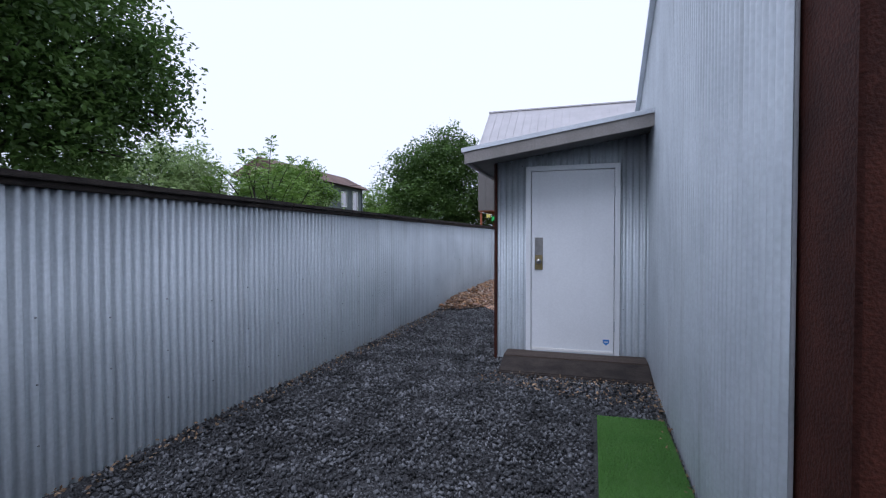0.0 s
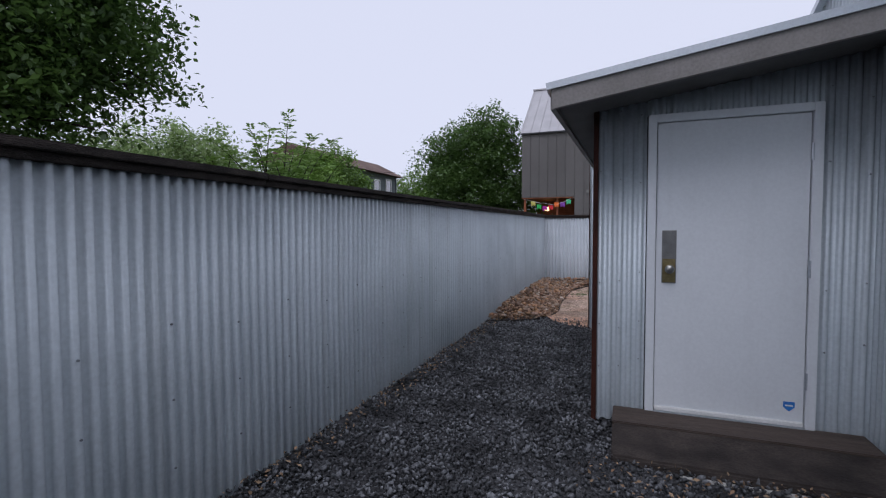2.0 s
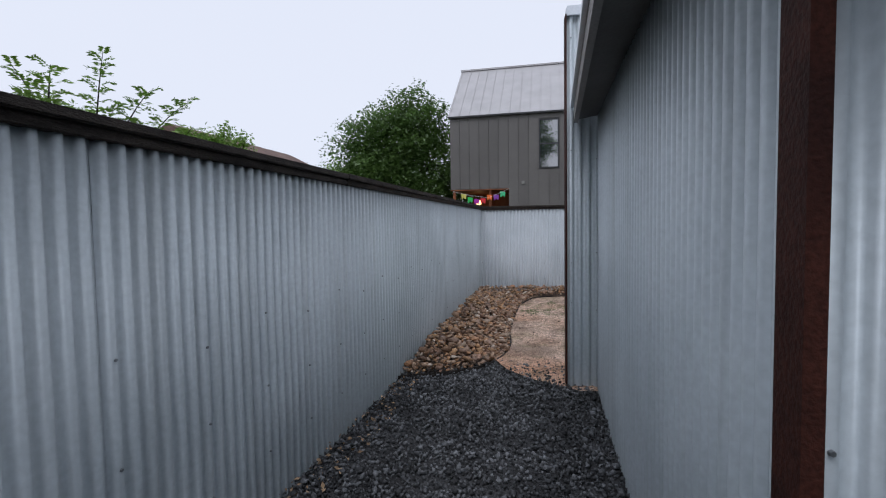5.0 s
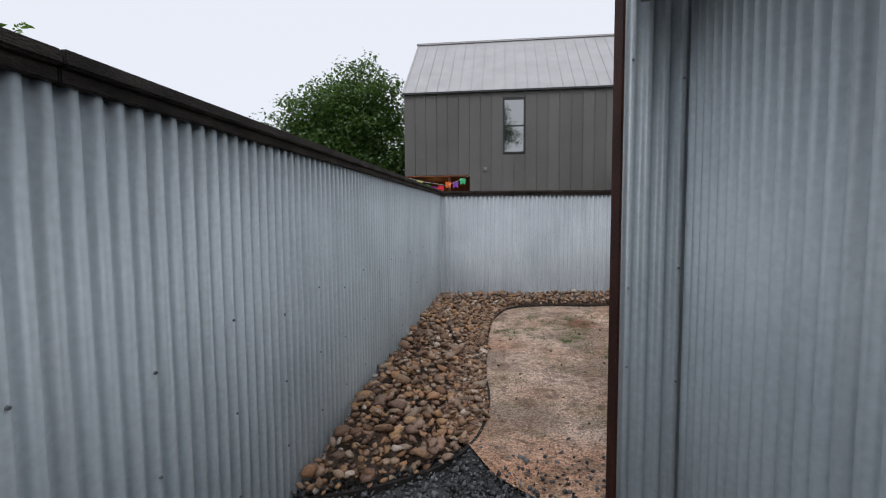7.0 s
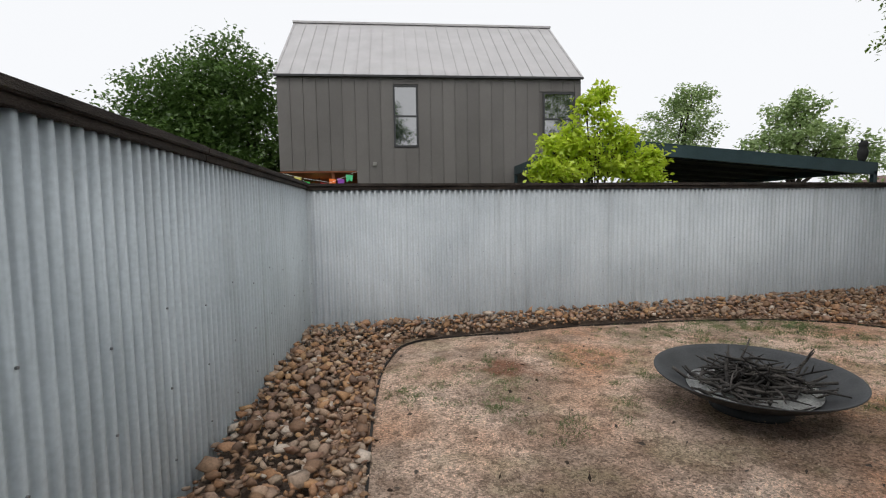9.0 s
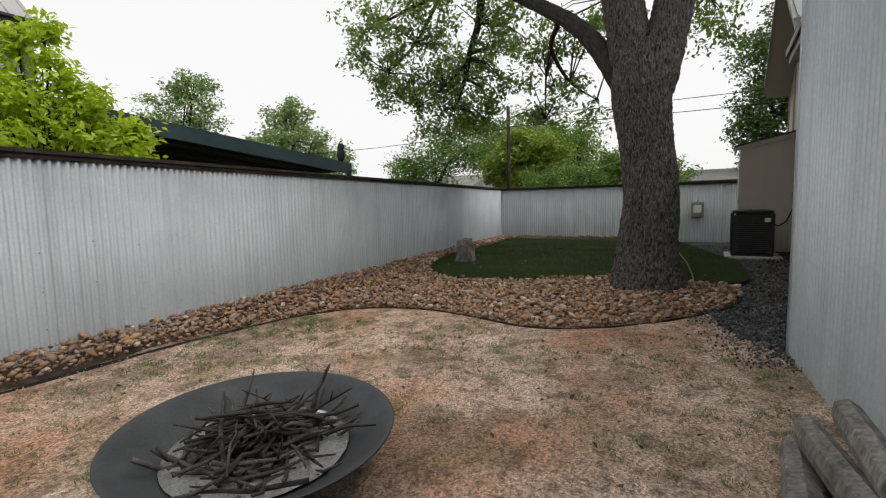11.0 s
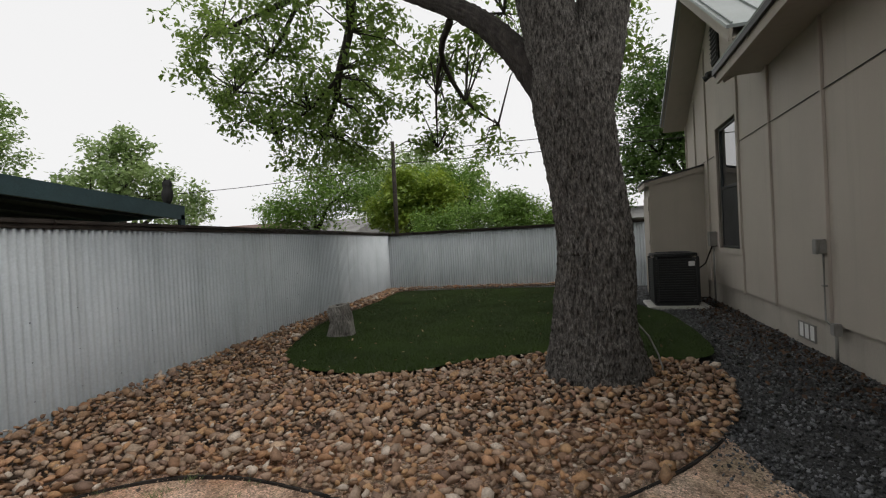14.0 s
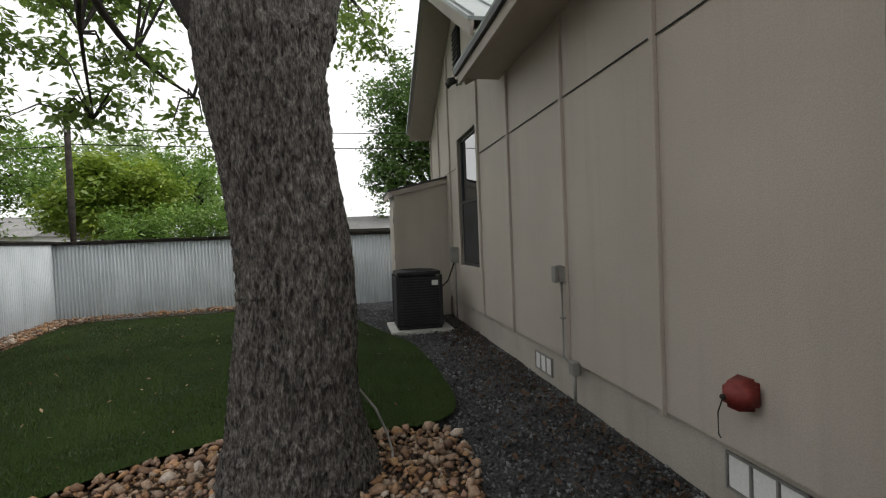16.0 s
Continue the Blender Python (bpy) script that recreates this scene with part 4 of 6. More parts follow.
# main roof with its eave over the wall
EX1 = 9.05
part("roof", slab([(3.4, 9.05, 3.50), (EX1 + .03, 9.05, 3.50), (EX1 + .03, 5.5, 5.1), (3.4, 5.5, 5.1)][::-1], -0.04), NEARMETAL, taupe, "grey metal roof")
part("eave_fascia", box(3.4, 8.98, 3.33, EX1, 9.02, 3.475), SIDING, taupe)
part("eave_soffit", box(3.4, WY + .001, 3.40, EX1 - .03, 8.979, 3.42), SIDING, taupe)
part("drip_edge", box(3.4, 9.021, 3.445, EX1 + .03, 9.06, 3.515), BRONZE, taupe)
part("eave_return", slab([(EX1 - .03, WY, 3.72), (EX1, WY, 3.72), (EX1, 9.0, 3.475), (EX1 - .03, 9.0, 3.475)][::-1], -0.16), SIDING, taupe)
# cross gable
for sx, ex in ((1, 13.95), (-1, 8.35)):
    ez = 3.74
    q = [(PX, 9.05, PZ + .22), (ex, 9.05, ez + .10), (ex, 3.6, ez + .10), (PX, 3.6, PZ + .22)]
    part("gable_roof", slab(q if sx < 0 else q[::-1], 0.04 if sx > 0 else 0.04), NEARMETAL, taupe)
    part("bargeboard", slab([(PX, 9.02, PZ + .17), (ex, 9.02, ez + .05), (ex, 8.985, ez + .05), (PX, 8.985, PZ + .17)], 0.15), SIDING, taupe)
    part("rake_soffit", slab([(PX, 8.984, PZ + .05), (ex, 8.984, ez - .07), (ex, WY + .001, ez - .07), (PX, WY + .001, PZ + .05)], 0.015), SIDING, taupe)
    for k in range(12):
        y = 9.0 - k * 0.42
        part("roof_seam", slab([(PX, y, PZ + .252), (ex, y, ez + .132), (ex, y - .02, ez + .132), (PX, y - .02, PZ + .252)], 0.03), NEARMETAL, taupe)
part("gable_vent", box(10.85, WY + .001, 4.25, 11.3, WY + .03, 4.95), CARPORTDARK, taupe, "dark louvred gable vent")
for k in range(8):
    part("vent_slat", slab([(10.87, WY + .05, 4.30 + k * .08), (11.28, WY + .05, 4.30 + k * .08), (11.28, WY + .031, 4.35 + k * .08), (10.87, WY + .031, 4.35 + k * .08)], 0.008), BRONZE, taupe)
flood = thing("floodlight", pose(11.1, WY, 4.05), "small twin dark floodlight under the gable", "lamp")
part("base", box(-.05, 0.001, -.05, .05, .03, .05, 0.006), BRONZE, flood)
for s in (-1, 1):
    part("head", tube([(s * .03, .03, 0), (s * .09, .10, .01), (s * .13, .17, -.03)], [.012, .04, .055], 10), BRONZE, flood, smooth=True)


def vent(x0, x1, z0, z1):
    v = thing("foundation_vent", pose((x0 + x1) / 2, WY - .045, (z0 + z1) / 2), "white louvred foundation vent in the skirting", "vent", "foundation vents")
    w, h = x1 - x0, z1 - z0
    part("backing", box(-w / 2, 0.001, -h / 2, w / 2, .006, h / 2), UTILITY, v)
    for i in range(4):
        xx = -w / 2 + i * (w - .012) / 3
        part("frame_bar", box(xx, .006, -h / 2, xx + .012, .022, h / 2), UTILITY, v)
    for zz in (-h / 2, h / 2 - .012):
        part("frame_rail", box(-w / 2, .006, zz, w / 2, .020, zz + .012), UTILITY, v)
    for i in range(3):
        xx = -w / 2 + i * (w - .012) / 3
        part("panel", box(xx + .016, .006, -h / 2 + .014, xx + (w - .012) / 3 - .004, .014, h / 2 - .014, 0.003), WHITE, v)


vent(7.80, 8.22, 0.06, 0.25)
vent(5.13, 5.60, 0.11, 0.31)

cover = thing("faucet_cover", pose(5.40, WY, 0.69), "faded red foam faucet cover with hanging cord", "faucet cover")
cb = bmesh.new()
bmesh.ops.create_cube(cb, size=1)
for v in cb.verts:
    k = 0.72 if v.co.y > 0 else 1.0
    v.co = (v.co.x * .165 * k, (v.co.y + .5) * .13, v.co.z * .165 * k - (0.015 if v.co.y > 0 else 0))
bmesh.ops.bevel(cb, geom=cb.edges[:], offset=0.028, segments=3, affect="EDGES")
part("shell", cb, REDFOAM, cover, smooth=True)
part("toggle", tube([(0.0, .149, -.01), (0.0, .165, -.01)], [.014, .014], 10), BLACKEDGE, cover)
part("cord", tube([(0.0, .160, -.02), (.025, .165, -.09), (.03, .16, -.20), (.015, .16, -.215)], [.0035] * 4, 5), BLACKEDGE, cover)

elec = thing("electrical_box", pose(7.36, WY, 1.13), "grey weatherproof outlet box with conduit", "electrical box")
part("body", box(-.045, 0.023, -.07, .045, .10, .07, .008), UTILITY, elec)
part("cover_flap", box(-.055, .101, -.075, .035, .125, .075, .006), UTILITY, elec)
part("bracket", box(.05, .001, -.05, .11, .05, .07, .006), BRONZE, elec)
part("conduit", tube([(-.01, .05, -.07), (-.01, .05, -.74), (-.14, .03, -.80)], [.011] * 3, 8), UTILITY, elec, smooth=True)
part("clamp", box(-.035, .001, -.40, .015, .066, -.385), UTILITY, elec)
part("junction", box(-.22, .001, -.86, -.13, .07, -.74, .008), UTILITY, elec)
part("drop_pipe", tube([(-.175, .035, -.86), (-.175, .035, -1.13)], [.016] * 2, 8), UTILITY, elec, smooth=True)
disc = thing("disconnect_box", pose(11.62, WY, 1.17), "grey air conditioner disconnect box on the wall", "electrical box")
part("body", box(-.09, .001, -.13, .09, .11, .14, .01), UTILITY, disc)
part("lid", box(-.095, .111, -.13, .095, .122, .145, .004), UTILITY, disc)
part("conduit", tube([(0, .05, -.13), (0, .05, -1.15)], [.016] * 2, 8), UTILITY, disc, smooth=True)
part("whip", tube([(.05, .06, -.13), (.07, .18, -.45), (.02, .32, -.55), (-.10, .42, -.5)], [.014] * 4, 8), BLACKEDGE, disc, smooth=True)

acu = thing("air_conditioner", pose(11.3, 9.32, 0.035), "black louvred outdoor air conditioner on a pad", "air conditioner")
part("base", box(-.38, -.37, 0, .38, .37, .05, .02), ACBLACK, acu)
part("core", box(-.34, -.33, .051, .34, .33, .86, .05), ACBLACK, acu)
for i in range(18):
    z = .08 + i * .043
    for c in ((-.37, -.36, .37, -.345), (-.37, .345, .37, .36), (-.375, -.345, -.36, .345), (.36, -.345, .375, .345)):
        part("louvre", box(c[0] - .006, c[1] - .006, z, c[2] + .006, c[3] + .006, z + .020), BRONZE, acu)
for x in (-.36, .36):
    for y in (-.35, .35):
        part("corner_post", box(x - .025, y - .025, .05, x + .025, y + .025, .87, .008), ACBLACK, acu)
part("top", box(-.385, -.375, .87, .385, .375, .925, .025), ACBLACK, acu)
for r in (.10, .17, .24, .30):
    b = tube([(r * math.cos(a * math.pi / 12), r * math.sin(a * math.pi / 12), .935) for a in range(25)], [.005] * 25, 5)
    part("fan_guard_ring", b, ACBLACK, acu)
part("label_plate", box(-.391, -.3, .70, -.377, -.2, .78), WHITE, acu)
tagged(part("concrete_pad", box(10.80, 8.80, -0.06, 11.80, 9.80, 0.033, .012), CONCRETE), "pale concrete pad under the air conditioner", "pad")

closet = thing("utility_closet", pose(0, 0, 0), "taupe lean-to utility closet against the house", "closet")
cb = bmesh.new()
q = [(WY + .001, 0.0), (9.52, 0.0), (9.52, 2.36), (WY + .001, 2.58)]
fr, bk = [cb.verts.new((12.35, y, z)) for y, z in q], [cb.verts.new((13.4, y, z)) for y, z in q]
cb.faces.new(fr)
cb.faces.new(bk[::-1])
for i in range(4):
    cb.faces.new((fr[i], bk[i], bk[(i + 1) % 4], fr[(i + 1) % 4]))
part("body", cb, SIDING, closet)
part("roof", slab([(12.27, WY + .001, 2.66), (13.48, WY + .001, 2.66), (13.48, 9.66, 2.41), (12.27, 9.66, 2.41)], 0.03), BRONZE, closet)
part("fascia", box(12.29, 9.60, 2.28, 13.46, 9.635, 2.375), SIDING, closet)
part("side_fascia", slab([(12.30, WY + .001, 2.625), (12.335, WY + .001, 2.625), (12.335, 9.60, 2.385), (12.30, 9.60, 2.385)], 0.09), SIDING, closet)
for y in (9.48,):
    part("corner_board", box(12.325, y - .05, 0.02, 12.349, y + .05, 2.36, .003), SIDING, closet)
part("door_leaf", box(12.45, 9.521, 0.05, 13.3, 9.545, 2.1, .003), SIDING, closet)
for z in (0.4, 1.1, 1.8):
    part("hinge", box(12.43, 9.546, z, 12.49, 9.556, z + .09), UTILITY, closet)

meter = thing("meter_box", pose(14.83, 10.45, 0.93), "grey meter box on the metal fence", "utility box")
part("body", box(-.16, -.16, -.22, -.02, .16, .2, .012), UTILITY, meter)
part("dial_cover", box(-.21, -.1, -.1, -.161, .1, .12, .02), WHITE, meter)
part("bracket", box(-.02, -.05, -.3, 0.05, .05, .26), UTILITY, meter)

# ---- fire bowl ----
BX, BY, BR, BH = 0.85, 11.69, 0.61, 0.275
BOWL = pose(BX, BY, -0.026) @ Matrix.Rotation(radians(2.4), 4, (0.73, -0.68, 0))
bowl = thing("fire_bowl", BOWL, "wide black steel fire bowl full of dry twigs", "fire pit")
out_p = [(BR * s, BH - 0.215 * (1 - s ** 2.0)) for s in (0.12, 0.3, 0.5, 0.7, 0.85, 0.95, 1.0)]
prof = [(r, z - 0.008) for r, z in out_p] + [(BR * 1.005, BH)] + [(r - 0.004, z) for r, z in out_p[::-1]]
part("dish", revolve(prof, 64), FIREBOWL, bowl, smooth=True)
part("base_ring", revolve([(0.245, -0.02), (0.25, 0.0), (0.26, 0.082), (0.225, 0.082)], 48), FIREBOWL, bowl, smooth=True)
ash = revolve([(0.03, 0.085), (0.15, 0.09), (0.28, 0.115), (0.385, 0.147), (0.40, 0.149)], 40)
for v in ash.verts:
    v.co.z += 0.008 * noise.noise(v.co * 14)
tagged(part("ash_bed", ash, ASH, None, smooth=True), "pale grey ash lying in the fire bowl", "ash").matrix_basis = BOWL @ pose(0, 0, 0.018)
rng = np.random.default_rng(5)
for i in range(170):
    a = rng.uniform(0, 2 * math.pi)
    ln = rng.uniform(0.22, 0.52)
    r0 = rng.uniform(0.0, 0.30)
    th = rng.uniform(0, 2 * math.pi)
    c = Vector((r0 * math.cos(a), r0 * math.sin(a), 0.14 + rng.uniform(0, 0.20) * (1 - r0 / 0.45)))
    d = Vector((math.cos(th), math.sin(th), rng.normal(0.02, 0.14) if i > 8 else rng.uniform(0.35, 0.8))).normalized()
    if i <= 8:
        c, ln = Vector((0.15 * math.cos(i * 0.7), 0.15 * math.sin(i * 0.7), 0.27)), max(ln, 0.42)
    pts, p = [], c - d * ln / 2
    for k in range(5):
        pts.append(p.copy())
        p += d * ln / 4 + Vector(rng.normal(0, 0.013, 3))
    for q in pts:
        rr = math.hypot(q.x, q.y)
        if rr > 0.40 and q.z < 0.30:
            q.z = max(q.z, 0.24)
        q.z = max(q.z, 0.06 + 0.215 * (rr / BR) ** 2 + 0.02)
    r = rng.uniform(0.006, 0.0125)
    b = tube(pts, [r, r, r * .9, r * .75, r * .4], 6)
    if i % 3 == 0:
        d2 = Vector(rng.normal(0, 1, 3)).normalized() * 0.09
        d2.z = abs(d2.z)
        tube([pts[3], pts[3] + d2 * .6, pts[3] + d2], [r * .6, r * .45, r * .2], 5, b)
    t = part("twig", b, TWIG, None, smooth=True)
    tagged(t, "dry grey twig heaped in the fire bowl", "twig", "twigs in the bowl").matrix_basis = BOWL

stick = tube([(0.377, 0.066, 0.151), (0.443, 0.077, 0.262), (0.470, 0.056, 0.315), (0.474, 0.040, 0.360), (0.485, 0.020, 0.400)], [0.012, 0.011, 0.009, 0.007, 0.003], 8)
tube([(0.470, 0.056, 0.315), (0.520, 0.078, 0.335), (0.560, 0.090, 0.360)], [0.007, 0.006, 0.003], 6, stick)
tube([(0.443, 0.077, 0.262), (0.400, 0.034, 0.287), (0.344, -0.008, 0.291)], [0.007, 0.006, 0.003], 6, stick)
tagged(part("forked_branch", stick, TWIG, None, smooth=True), "thick forked dead branch standing in the fire bowl", "branch").matrix_basis = pose(BX, BY, -0.026)

# ---- stump, edging, firewood ----
stump = thing("tree_stump", pose(8.12, 14.42, 0.05), "weathered grey tree stump on the lawn", "stump")
b = tube([(0.04, 0.02, -0.06), (0.03, 0.01, 0.05), (0.0, 0, 0.2), (-0.02, 0, 0.34), (-0.03, 0.01, 0.455)], [0.24, 0.205, 0.18, 0.175, 0.15], 26, wobble=0.2)
part("bark", b, STUMPWOOD, stump, smooth=False)
part("cut_top", revolve([(0.02, 0.45), (0.07, 0.452), (0.075, 0.459), (0.04, 0.461), (0.02, 0.462)], 20), DARKBARK, stump)
eb = bmesh.new()
for (x0, y0), (x1, y1) in zip(EDGE, EDGE[1:]):
    d = Vector((x1 - x0, y1 - y0, 0))
    nrm = Vector((-d.y, d.x, 0)).normalized() * 0.008
    vs = [eb.verts.new((x0 + s * nrm.x + f * d.x, y0 + s * nrm.y + f * d.y, z)) for f in (0, 1) for s in (-1, 1) for z in (-0.06, 0.004 + 0.006 * noise.noise(Vector((x0 * 2, y0 * 2, f))))]
    a = vs
    for q in ((0, 1, 5, 4), (2, 6, 7, 3), (1, 3, 7, 5)):
        eb.faces.new([a[i] for i in q])
bmesh.ops.remove_doubles(eb, verts=eb.verts, dist=0.0005)
tagged(part("steel_edging", eb, BLACKEDGE), "dark curved steel edging round the stone bed", "edging", kind="structure")
for i, (x, y, z, ln, a, r) in enumerate(((1.72, 9.44, 0.09, .7, 6, .075), (1.66, 9.60, 0.085, .75, -3, .08), (1.60, 9.50, 0.225, .72, 9, .07), (1.64, 9.42, 0.33, .62, 2, .065))):
    lg = thing("firewood_log", pose(x, y, z, 0, 0, a), "split grey firewood log stacked against the wall", "log", "firewood")
    b = bmesh.new()
    sec = [(r * math.cos(t) * (1 if k % 2 else .86), r * math.sin(t) * (1 if k % 3 else .8)) for k, t in enumerate(np.linspace(0, 2 * math.pi, 9)[:-1])]
    e0, e1 = [b.verts.new((-ln / 2, u, v)) for u, v in sec], [b.verts.new((ln / 2, u * .92, v * .95)) for u, v in sec]
    b.faces.new(e0[::-1])
    b.faces.new(e1)
    for k in range(8):
        b.faces.new((e0[k], e0[(k + 1) % 8], e1[(k + 1) % 8], e1[k]))
    part("wood", b, STUMPWOOD, lg)

# ---- big tree on the lawn's edge ----
rng = np.random.default_rng(8)
pecan = thing("pecan_tree", pose(6.55, 10.75, 0), "large ridged-bark shade tree among river stones", "tree")


def bark_tube(points, radii, n, ridge, rows):
    """A trunk or limb whose bark stands in broken upright ridges."""
    pts = [Vector(p) for p in points]
    b = bmesh.new()
    rings = []
    for i in range(rows + 1):
        u = i / rows * (len(pts) - 1)
        k = min(int(u), len(pts) - 2)
        p0, p1, p2, p3 = pts[max(k - 1, 0)], pts[k], pts[k + 1], pts[min(k + 2, len(pts) - 1)]
        t = u - k
        c = 0.5 * ((2 * p1) + (p2 - p0) * t + (2 * p0 - 5 * p1 + 4 * p2 - p3) * t * t + (3 * p1 - p0 - 3 * p2 + p3) * t ** 3)
        d = (p2 - p1).normalized()
        q = Vector((0, 0, 1)).rotation_difference(d)
        r = radii[k] * (1 - t) + radii[k + 1] * t
        ring = []
        for j in range(n):
            a = 2 * math.pi * j / n
            s = Vector((math.cos(a), math.sin(a), 0))
            big = 0.10 * noise.noise(Vector((s.x * 1.2, s.y * 1.2, c.z * 0.9)) + Vector((k * .1, 0, 0)))
            w = noise.noise(Vector((s.x * r * 26, s.y * r * 26, c.z * 5.6)))
            w2 = noise.noise(Vector((s.x * r * 60, s.y * r * 60, c.z * 22.0)))
            ring.append(b.verts.new(c + q @ (s * (r * (1 + big) + ridge * (-abs(w) * 1.7 + 0.45 + 0.5 * w2)))))
        rings.append(ring)
    for r0, r1 in zip(rings, rings[1:]):
        for j in range(n):
            b.faces.new((r0[j], r0[(j + 1) % n], r1[(j + 1) % n], r1[j]))
    b.faces.new(rings[0][::-1])
    b.faces.new(rings[-1])
    return b


part("trunk", bark_tube([(0.0, 0, -0.12), (0, 0, 0.1), (0, 0.0, 0.5), (0.0, -0.02, 1.2), (0, 0.05, 2.0), (0.0, 0.12, 2.7), (0.02, 0.10, 3.3)], [0.56, 0.48, 0.39, 0.345, 0.34, 0.37, 0.33], 240, 0.034, 260), BARK, pecan, smooth=True)
BOUGHS = [
    ([(0.0, 0.28, 2.75), (0.25, 0.72, 3.4), (0.7, 1.28, 4.05), (1.6, 2.5, 5.05), (2.6, 3.7, 6.0), (3.3, 5.2, 6.3), (3.4, 7.2, 6.0)], [.20, .135, .115, .10, .08, .055, .02]),
    ([(0.0, 0.06, 2.3), (0.0, 0.20, 2.9), (-0.05, 0.36, 3.8), (-0.1, 0.5, 4.8), (0.0, 0.8, 6.5), (0.1, 1.2, 8.2)], [.16, .27, .26, .23, .15, .06]),
    ([(0.0, 0.0, 2.2), (0.04, -0.05, 2.85), (0.1, -0.24, 3.8), (0.2, -0.40, 4.9), (0.6, -0.7, 6.6), (1.0, -0.8, 8.0)], [.14, .27, .24, .21, .14, .06]),
    ([(2.6, 3.7, 5.9), (3.0, 4.0, 5.3), (3.2, 4.35, 4.7), (3.45, 4.6, 4.25), (3.5, 4.95, 3.6)], [.09, .08, .07, .055, .03]),
    ([(3.25, 4.4, 4.6), (3.3, 5.1, 4.1), (3.3, 5.9, 3.7)], [.04, .025, .01]),
    ([(3.3, 5.2, 6.2), (3.3, 5.9, 5.3), (3.3, 6.8, 4.7)], [.05, .035, .012]),
    ([(0.9, 1.55, 4.1), (1.7, 1.9, 4.0), (2.4, 1.75, 3.55), (2.9, 1.35, 3.25)], [.05, .04, .028, .01]),
    ([(1.7, 1.9, 4.0), (2.3, 2.2, 3.7), (2.9, 2.4, 3.0)], [.03, .02, .008]),
    ([(0.2, -0.4, 4.6), (2.2, -0.6, 5.3), (4.8, -0.5, 5.5)], [.12, .08, .03]),
    ([(0.2, 0.3, 5.4), (2.2, 0.8, 6.0), (4.5, 1.4, 5.8)], [.12, .07, .03]),
    ([(-0.1, 0.6, 5.3), (-1.0, 1.6, 6.4), (-1.6, 2.8, 7.0)], [.11, .07, .03]),
    # high boughs, out of view, that carry the added upper crown
    ([(0.1, 1.2, 8.1), (-0.6, 0.6, 8.6), (-1.6, 0.0, 9.2)], [.06, .04, .02]),
    ([(1.0, -0.8, 7.9), (1.8, -0.6, 8.8), (3.2, -1.2, 8.6)], [.06, .04, .02]),
    ([(1.0, -0.8, 7.9), (0.0, -1.6, 8.4), (-1.2, -2.4, 8.8)], [.06, .04, .02]),
    ([(0.1, 1.2, 8.1), (1.2, 2.4, 8.8), (2.6, 4.2, 8.6)], [.06, .045, .02]),
]
for pts, radii in BOUGHS:
    rr = max(radii)
    # the big low bough gets the darker bark: crown shade put into its colour
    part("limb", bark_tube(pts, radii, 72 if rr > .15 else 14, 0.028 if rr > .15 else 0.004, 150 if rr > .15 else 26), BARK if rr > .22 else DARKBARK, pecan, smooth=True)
clusters = []
def spray(c, r, n, droop=0.0):
    for _ in range(n):
        d = Vector(rng.normal(0, 1, 3)).normalized() * r * rng.uniform(0.2, 1.0) ** 0.6
        clusters.append((c[0] + d.x, c[1] + d.y, c[2] + d.z * 0.6 - droop * rng.uniform(0, 1)))


for c, r, n in (((3.4, 4.2, 3.5), 0.75, 75), ((3.4, 5.1, 3.5), 0.8, 85), ((3.2, 5.5, 4.3), 0.95, 100), ((3.4, 4.3, 4.7), 0.95, 90), ((3.3, 6.5, 4.5), 0.85, 80), ((3.3, 7.3, 5.3), 0.85, 70),
                ((3.2, 6.0, 5.6), 1.0, 80), ((3.2, 4.6, 6.0), 1.1, 85), ((3.3, 3.35, 4.1), 0.55, 30), ((3.2, 3.2, 5.4), 0.8, 50), ((3.0, 2.4, 4.5), 0.6, 34), ((2.8, 1.8, 3.8), 0.5, 26), ((3.0, 2.4, 3.3), 0.45, 24),
                ((3.0, 1.5, 4.7), 0.6, 28), ((3.2, 1.5, 3.1), 0.35, 14), ((5.0, -0.5, 5.7), 0.8, 60), ((4.2, -0.6, 4.8), 0.5, 26), ((2.2, 0.8, 6.2), 1.0, 50), ((4.4, 1.4, 5.8), 1.0, 50),
                ((0.5, 1.2, 7.6), 1.4, 60), ((0.8, -0.8, 7.6), 1.3, 50), ((-1.2, 2.2, 7.0), 1.1, 50), ((1.4, 2.6, 6.0), 0.9, 46), ((4.6, 3.4, 5.6), 1.0, 50), ((4.6, 5.4, 5.0), 1.0, 60), ((3.3, 6.6, 6.3), 0.8, 50), ((3.3, 7.6, 6.4), 0.7, 40), ((3.2, 5.4, 6.9), 0.8, 50)):
    spray(c, r * 1.05, int(n * 0.39), 0.35)
# unseen upper crown, added so that it shades the lawn and bed
for c, r, n in (((-1.2, 0.2, 8.6), 1.9, 90), ((1.6, -0.4, 9.2), 2.0, 90), ((0.4, 2.4, 9.0), 2.0, 80), ((3.0, 1.6, 8.2), 1.7, 60), ((-0.8, -2.0, 8.4), 1.8, 90), ((2.4, 4.4, 8.2), 1.7, 50), ((3.6, -1.4, 8.0), 1.6, 70)):
    spray(c, r, n, 0.5)
tw = bmesh.new()
for k, c in enumerate(clusters[::2]):
    c = Vector(c)
    near = min((Vector(p) for pts, _ in BOUGHS for p in pts), key=lambda p: (p - c).length)
    m = near.lerp(c, 0.55) + Vector((0, 0, 0.18))
    tube([near, m, c], [0.018, 0.011, 0.004], 4, tw)
tagged(part("twig_spray", tw, DARKBARK, pecan), kind="stuff")
lv = leaves(np.array(clusters), 0.125, 38, 0.112, rng, 0.55)
